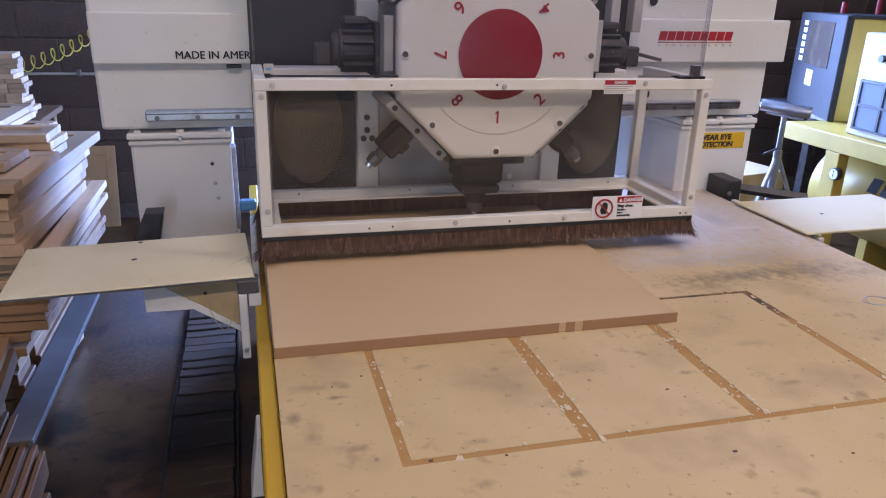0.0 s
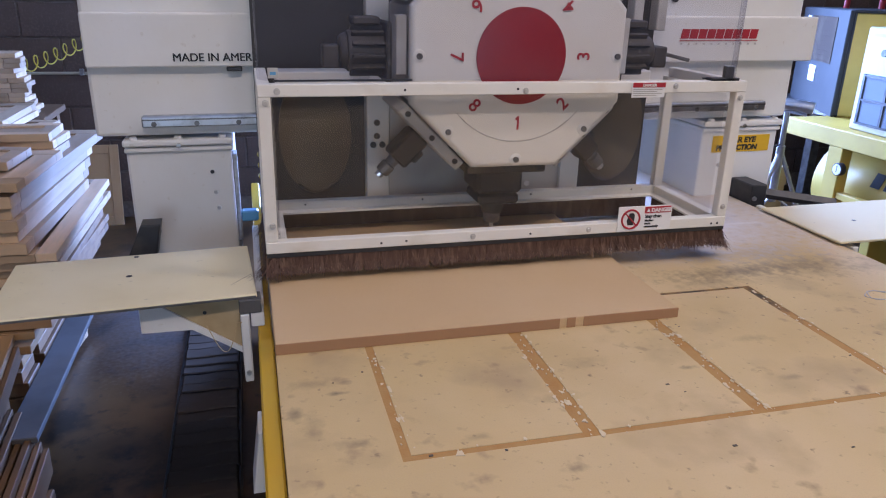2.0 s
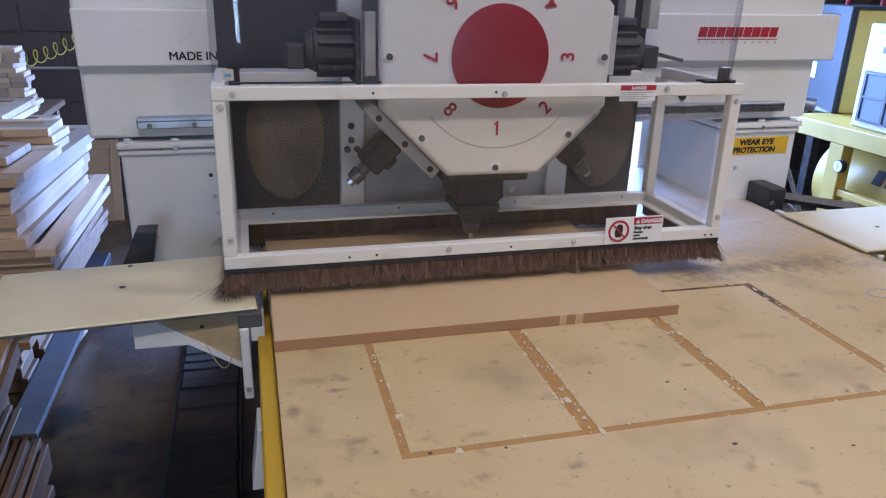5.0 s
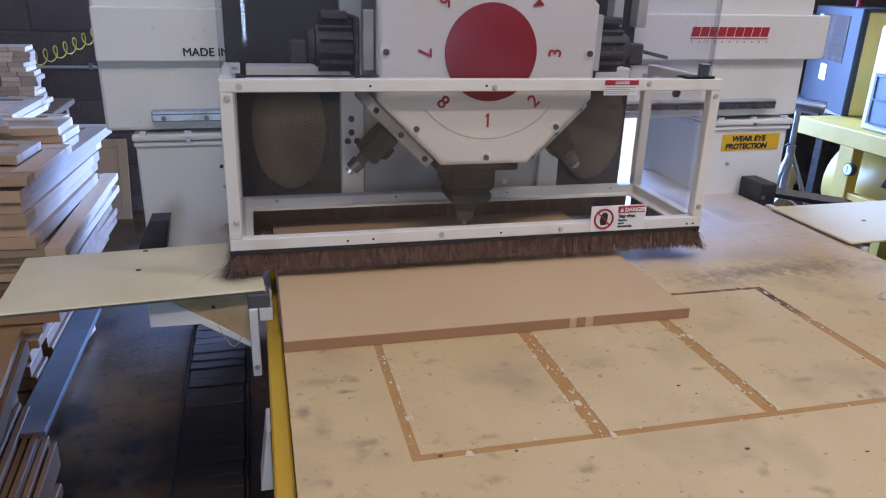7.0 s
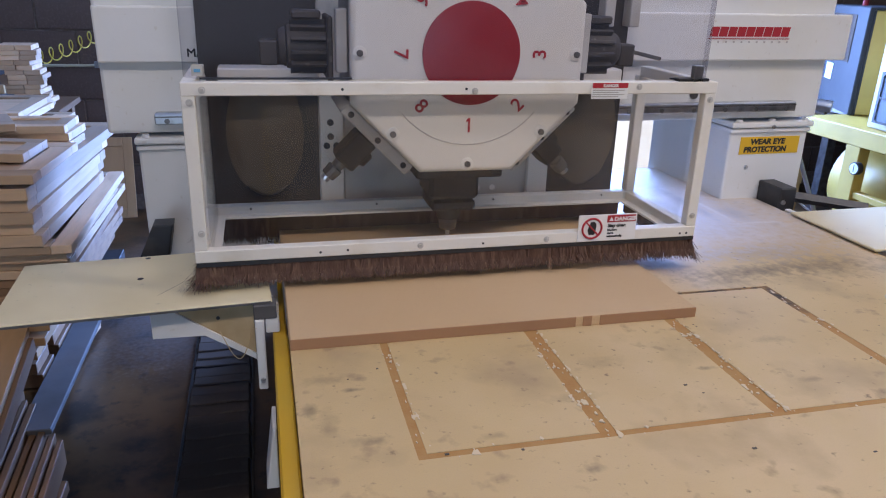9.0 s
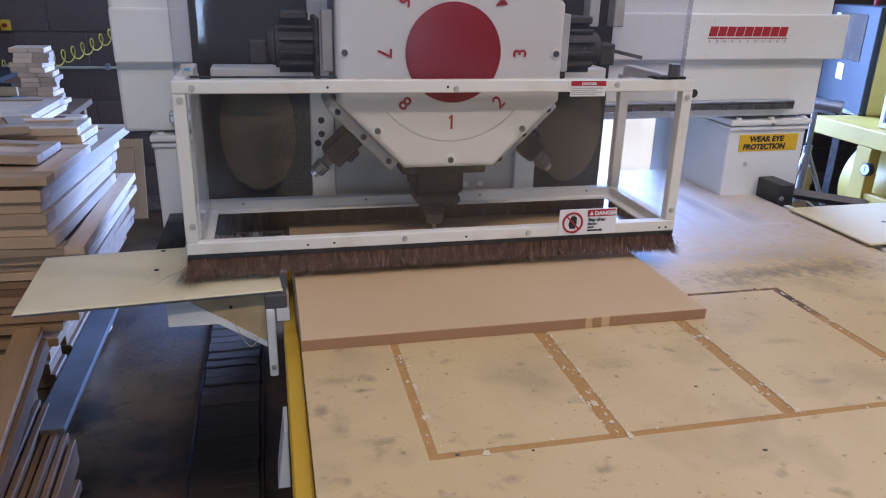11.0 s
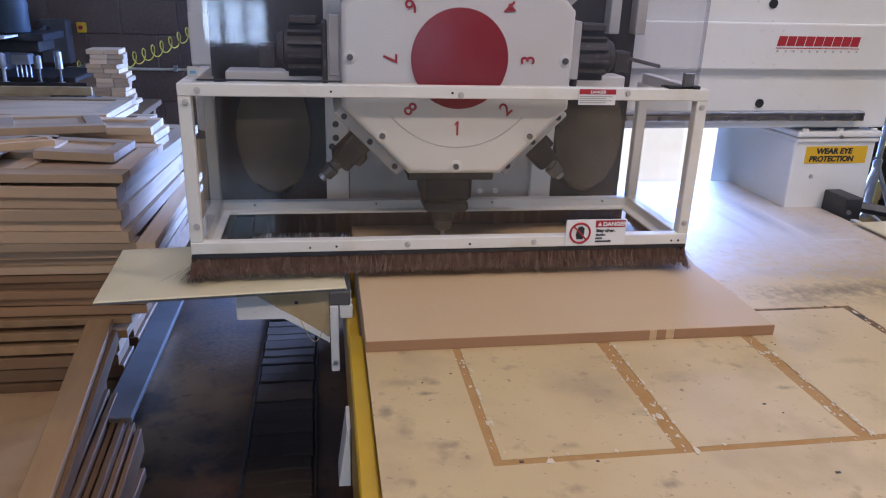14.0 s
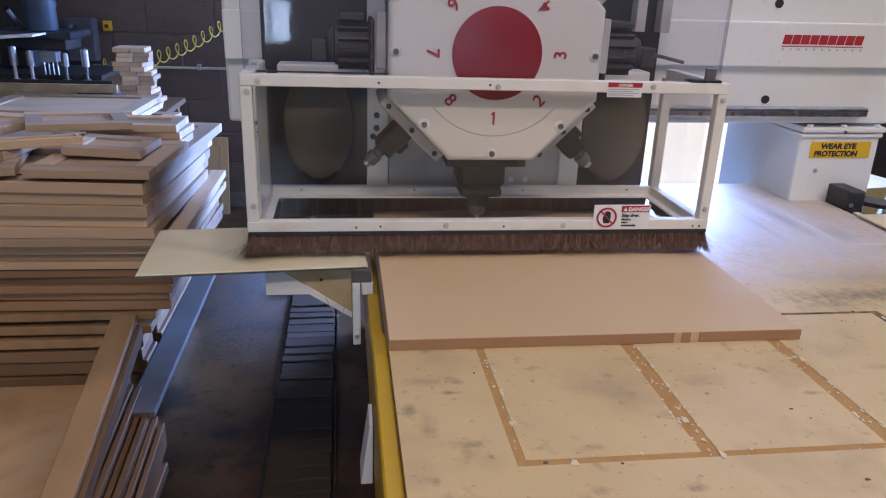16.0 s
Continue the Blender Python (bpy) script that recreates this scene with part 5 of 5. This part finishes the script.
# ---- compressor corner ----
def build_compressor():
    fr = thing("compressor_stand", "yellow steel frame carrying compressor and dryer", "frame")
    X, Z = 2.83, 0.80
    part("beam", box(X, X + 0.07, 0.9, 2.84, Z - 0.09, Z, 0.004), YELLOW2, fr)
    part("beam", box(X + 0.75, X + 0.82, 0.9, 2.84, Z - 0.09, Z, 0.004), YELLOW2, fr)
    part("deck", box(X + 0.0705, X + 0.7495, 0.9, 2.84, Z - 0.03, Z - 0.002, 0.002), YELLOW2, fr)
    part("deck", box(X + 0.40, X + 1.35, 2.8405, 3.75, Z - 0.03, Z - 0.002, 0.002), DULL, fr)
    part("post", box(X + 0.9, X + 0.97, 3.60, 3.67, 0.0, Z - 0.0305, 0.003), DULL, fr)
    for y in (2.42, 1.1):
        part("post", box(X + 0.002, X + 0.07, y - 0.05, y + 0.05, 0.0, Z - 0.0905, 0.004), YELLOW2, fr)
        part("post", box(X + 0.75, X + 0.818, y - 0.05, y + 0.05, 0.0, Z - 0.0905, 0.004), YELLOW2, fr)
    part("foot_rail", box(X + 0.012, X + 0.06, 1.152, 2.368, 0.44, 0.475, 0.003), YELLOW2, fr)
    tank = thing("air_tank", "yellow horizontal compressed air tank under the frame", "tank")
    t = rod((X + 0.36, 1.25, 0.455), (X + 0.36, 2.66, 0.455), 0.25, segments=48)
    rod((X + 0.36, 2.6601, 0.455), (X + 0.36, 2.74, 0.455), 0.249, 0.16, 48, bm=t)
    part("shell", t, TANK, tank, smooth=True)
    for y in (1.45, 2.3):
        part("saddle", box(X + 0.21, X + 0.51, y - 0.03, y + 0.03, 0.0, 0.245, 0.003), YELLOW2, tank)
    for k in range(6):
        y = 2.23 - k * 0.085
        mk = box(-0.0012, 0.0012, -0.030, 0.030, -0.04, 0.04)
        o = part("mark_block", mk, BLACK_INK, tank)
        o.matrix_basis = pose(X + 0.36 - 0.2515 * math.cos(0.45), y, 0.455 + 0.2515 * math.sin(0.45), 0, 26, 0)
    gauge = thing("pressure_gauge", "small round white pressure gauge with black rim", "gauge")
    part("case", rod((X - 0.03, 2.35, 0.605), (X + 0.001, 2.35, 0.605), 0.034, segments=28, bevel=0.003), BLACK, gauge, smooth=True)
    part("face", rod((X - 0.0315, 2.35, 0.605), (X - 0.0305, 2.35, 0.605), 0.028, segments=28), WHITE, gauge)
    part("needle", box(X - 0.0325, X - 0.0318, 2.348, 2.352, 0.59, 0.625), BLACK_INK, gauge)
    c = thing("compressor", "grey-blue screw compressor cabinet with yellow side", "compressor", m=pose(3.125, 2.802, Z, 0, 0, -24))
    part("body", box(0.004, 0.62, 0.004, 0.83, 0.0, 0.575, 0.006), YELLOW2, c, "yellow sheet-steel side panels")
    fp = part("front_panel", box(-0.020, 0.0035, -0.012, 0.842, 0.0, 0.590, 0.004), GREY_CABINET, c, "grey-blue front panel")
    part("roof", box(0.0, 0.63, -0.01, 0.84, 0.5755, 0.592, 0.004), GREY_CABINET, c)
    part("corner_trim", box(0.004, 0.018, -0.012, 0.0035, 0.0, 0.575, 0.002), GREY_CABINET, c)
    part("grille", box(-0.024, -0.0205, 0.16, 0.62, 0.28, 0.545, 0.002), RUBBER, fp, "black louvred intake grille")
    for k in range(9):
        part("louvre", box(-0.0262, -0.0245, 0.17, 0.61, 0.29 + k * 0.028, 0.293 + k * 0.028), RUBBER, fp)
    part("name_plate", box(-0.024, -0.0205, 0.40, 0.52, 0.155, 0.25), WHITE, fp, "small white data plate")
    for k in range(6):
        part("mark_block", box(-0.0225, -0.0205, 0.665, 0.735, 0.29 + k * 0.044, 0.32 + k * 0.044), WHITE, fp)
    part("mark_block", box(0.36, 0.40, 0.002, 0.0035, 0.49, 0.53), BLACK_INK, c)
    for k, col in enumerate((RED, RED, COIL)):
        part("roof_valve", rod((0.12 + 0.2 * k, 0.5, 0.592), (0.12 + 0.2 * k, 0.5, 0.66 + 0.02 * k), 0.018, segments=12), col, c, smooth=True)
    d = thing("air_dryer", "cream air dryer with a square black grid filter", "dryer", m=pose(2.92, 2.46, Z, 0, 0, -4))
    part("body", box(0, 0.50, -0.62, 0.0, 0.0, 0.52, 0.008), CREAM, d)
    fl = part("filter", box(-0.010, -0.0005, -0.56, -0.05, 0.035, 0.29, 0.003), FILTER, d, "dark square-meshed filter")
    for k in range(4):
        part("grid_bar", box(-0.015, -0.0105, -0.56 + k * 0.165, -0.545 + k * 0.165, 0.035, 0.29), BLACK, fl)
    for k in range(3):
        part("grid_bar", box(-0.0155, -0.0158 + 0.005, -0.56, -0.05, 0.035 + k * 0.12, 0.047 + k * 0.12), BLACK, fl)
    part("knob", rod((-0.001, -0.16, 0.40), (-0.02, -0.16, 0.40), 0.018, segments=14), BLACK, d, smooth=True)
    part("sticker", box(-0.002, -0.0006, -0.13, -0.05, 0.475, 0.49), GREY_INK, d)
    st = thing("roller_stand", "grey steel roller stand on tripod legs", "roller stand")
    a, b = Vector((2.425, 2.53, 0.945)), Vector((2.590, 2.355, 0.925))
    mid = (a + b) / 2
    part("roller", rod(a, b, 0.030, segments=24, bevel=0.004), GALV, st, "grey steel roller", True)
    part("yoke", rod(a + Vector((0.02, -0.02, -0.036)), b + Vector((-0.02, 0.02, -0.036)), 0.008, segments=10), GALV, st)
    part("mast", rod(mid + Vector((0, 0, -0.04)), (mid.x, mid.y, 0.50), 0.014, segments=14), GALV, st, smooth=True)
    part("sleeve", rod((mid.x, mid.y, 0.72), (mid.x, mid.y, 0.42), 0.021, segments=16), GALV, st, smooth=True)
    for k in range(3):
        an = radians(200 + 120 * k)
        ex, ey = mid.x + 0.30 * math.cos(an), mid.y + 0.30 * math.sin(an)
        part("leg", rod((mid.x, mid.y, 0.70), (ex, ey, 0.012), 0.011, segments=10), GALV, st, smooth=True)
        part("strut", rod((mid.x, mid.y, 0.46), (mid.x + 0.15 * math.cos(an), mid.y + 0.15 * math.sin(an), 0.355), 0.006, segments=8), GALV, st)
    part("clamp_lever", rod((mid.x - 0.02, mid.y - 0.01, 0.73), (mid.x - 0.08, mid.y + 0.01, 0.70), 0.006, segments=8), BLACK, st)
    cb = thing("cardboard_box", "brown cardboard carton on the floor", "carton", m=pose(2.95, 3.25, 0, 0, 0, 12))
    part("carton", box(-0.2, 0.2, -0.15, 0.15, 0.0, 0.42, 0.004), CARD, cb)
    part("flap", box(-0.2, 0.2, -0.155, -0.1505, 0.30, 0.42, 0.001), CARD, cb)


build_compressor()


# ---- blocks of the back wall ----
def build_blocks():
    bm = box(-0.1985, 0.1985, 0.0, 0.0115, -0.0965, 0.0965, 0.003)
    me = mesh_of("block", bm, BLOCK)
    half = mesh_of("block", box(-0.0965, 0.0965, 0.0, 0.0115, -0.0965, 0.0965, 0.003), BLOCK)
    zs = [0.101 - 0.203 + 0.1015 + 0.203 * k for k in range(0, 9)]
    for r, z in enumerate(zs):
        if z < 0.0965:
            continue
        shift = 0.203 if r % 2 else 0.0
        for k in range(-8, 15):
            x = -1.42 + 0.203 + shift + 0.406 * k
            if x < -3.6 or x > 5.0:
                continue
            m2, xx = me, x
            if x + 0.2 > DOOR_X0 and x - 0.2 < DOOR_X1:
                continue
            o = new("block", m2)
            o.parent = wall_back
            o.matrix_basis = pose(xx, WALL_Y, z)


build_blocks()


def motions():
    walk(head, [(t, pose(x, y, 0)) for t, x, y in HEAD_ROWS])
    walk(gantry, [(t, pose(0, y, 0, 0, -0.5, 0)) for t, y in GANTRY_ROWS])


motions()
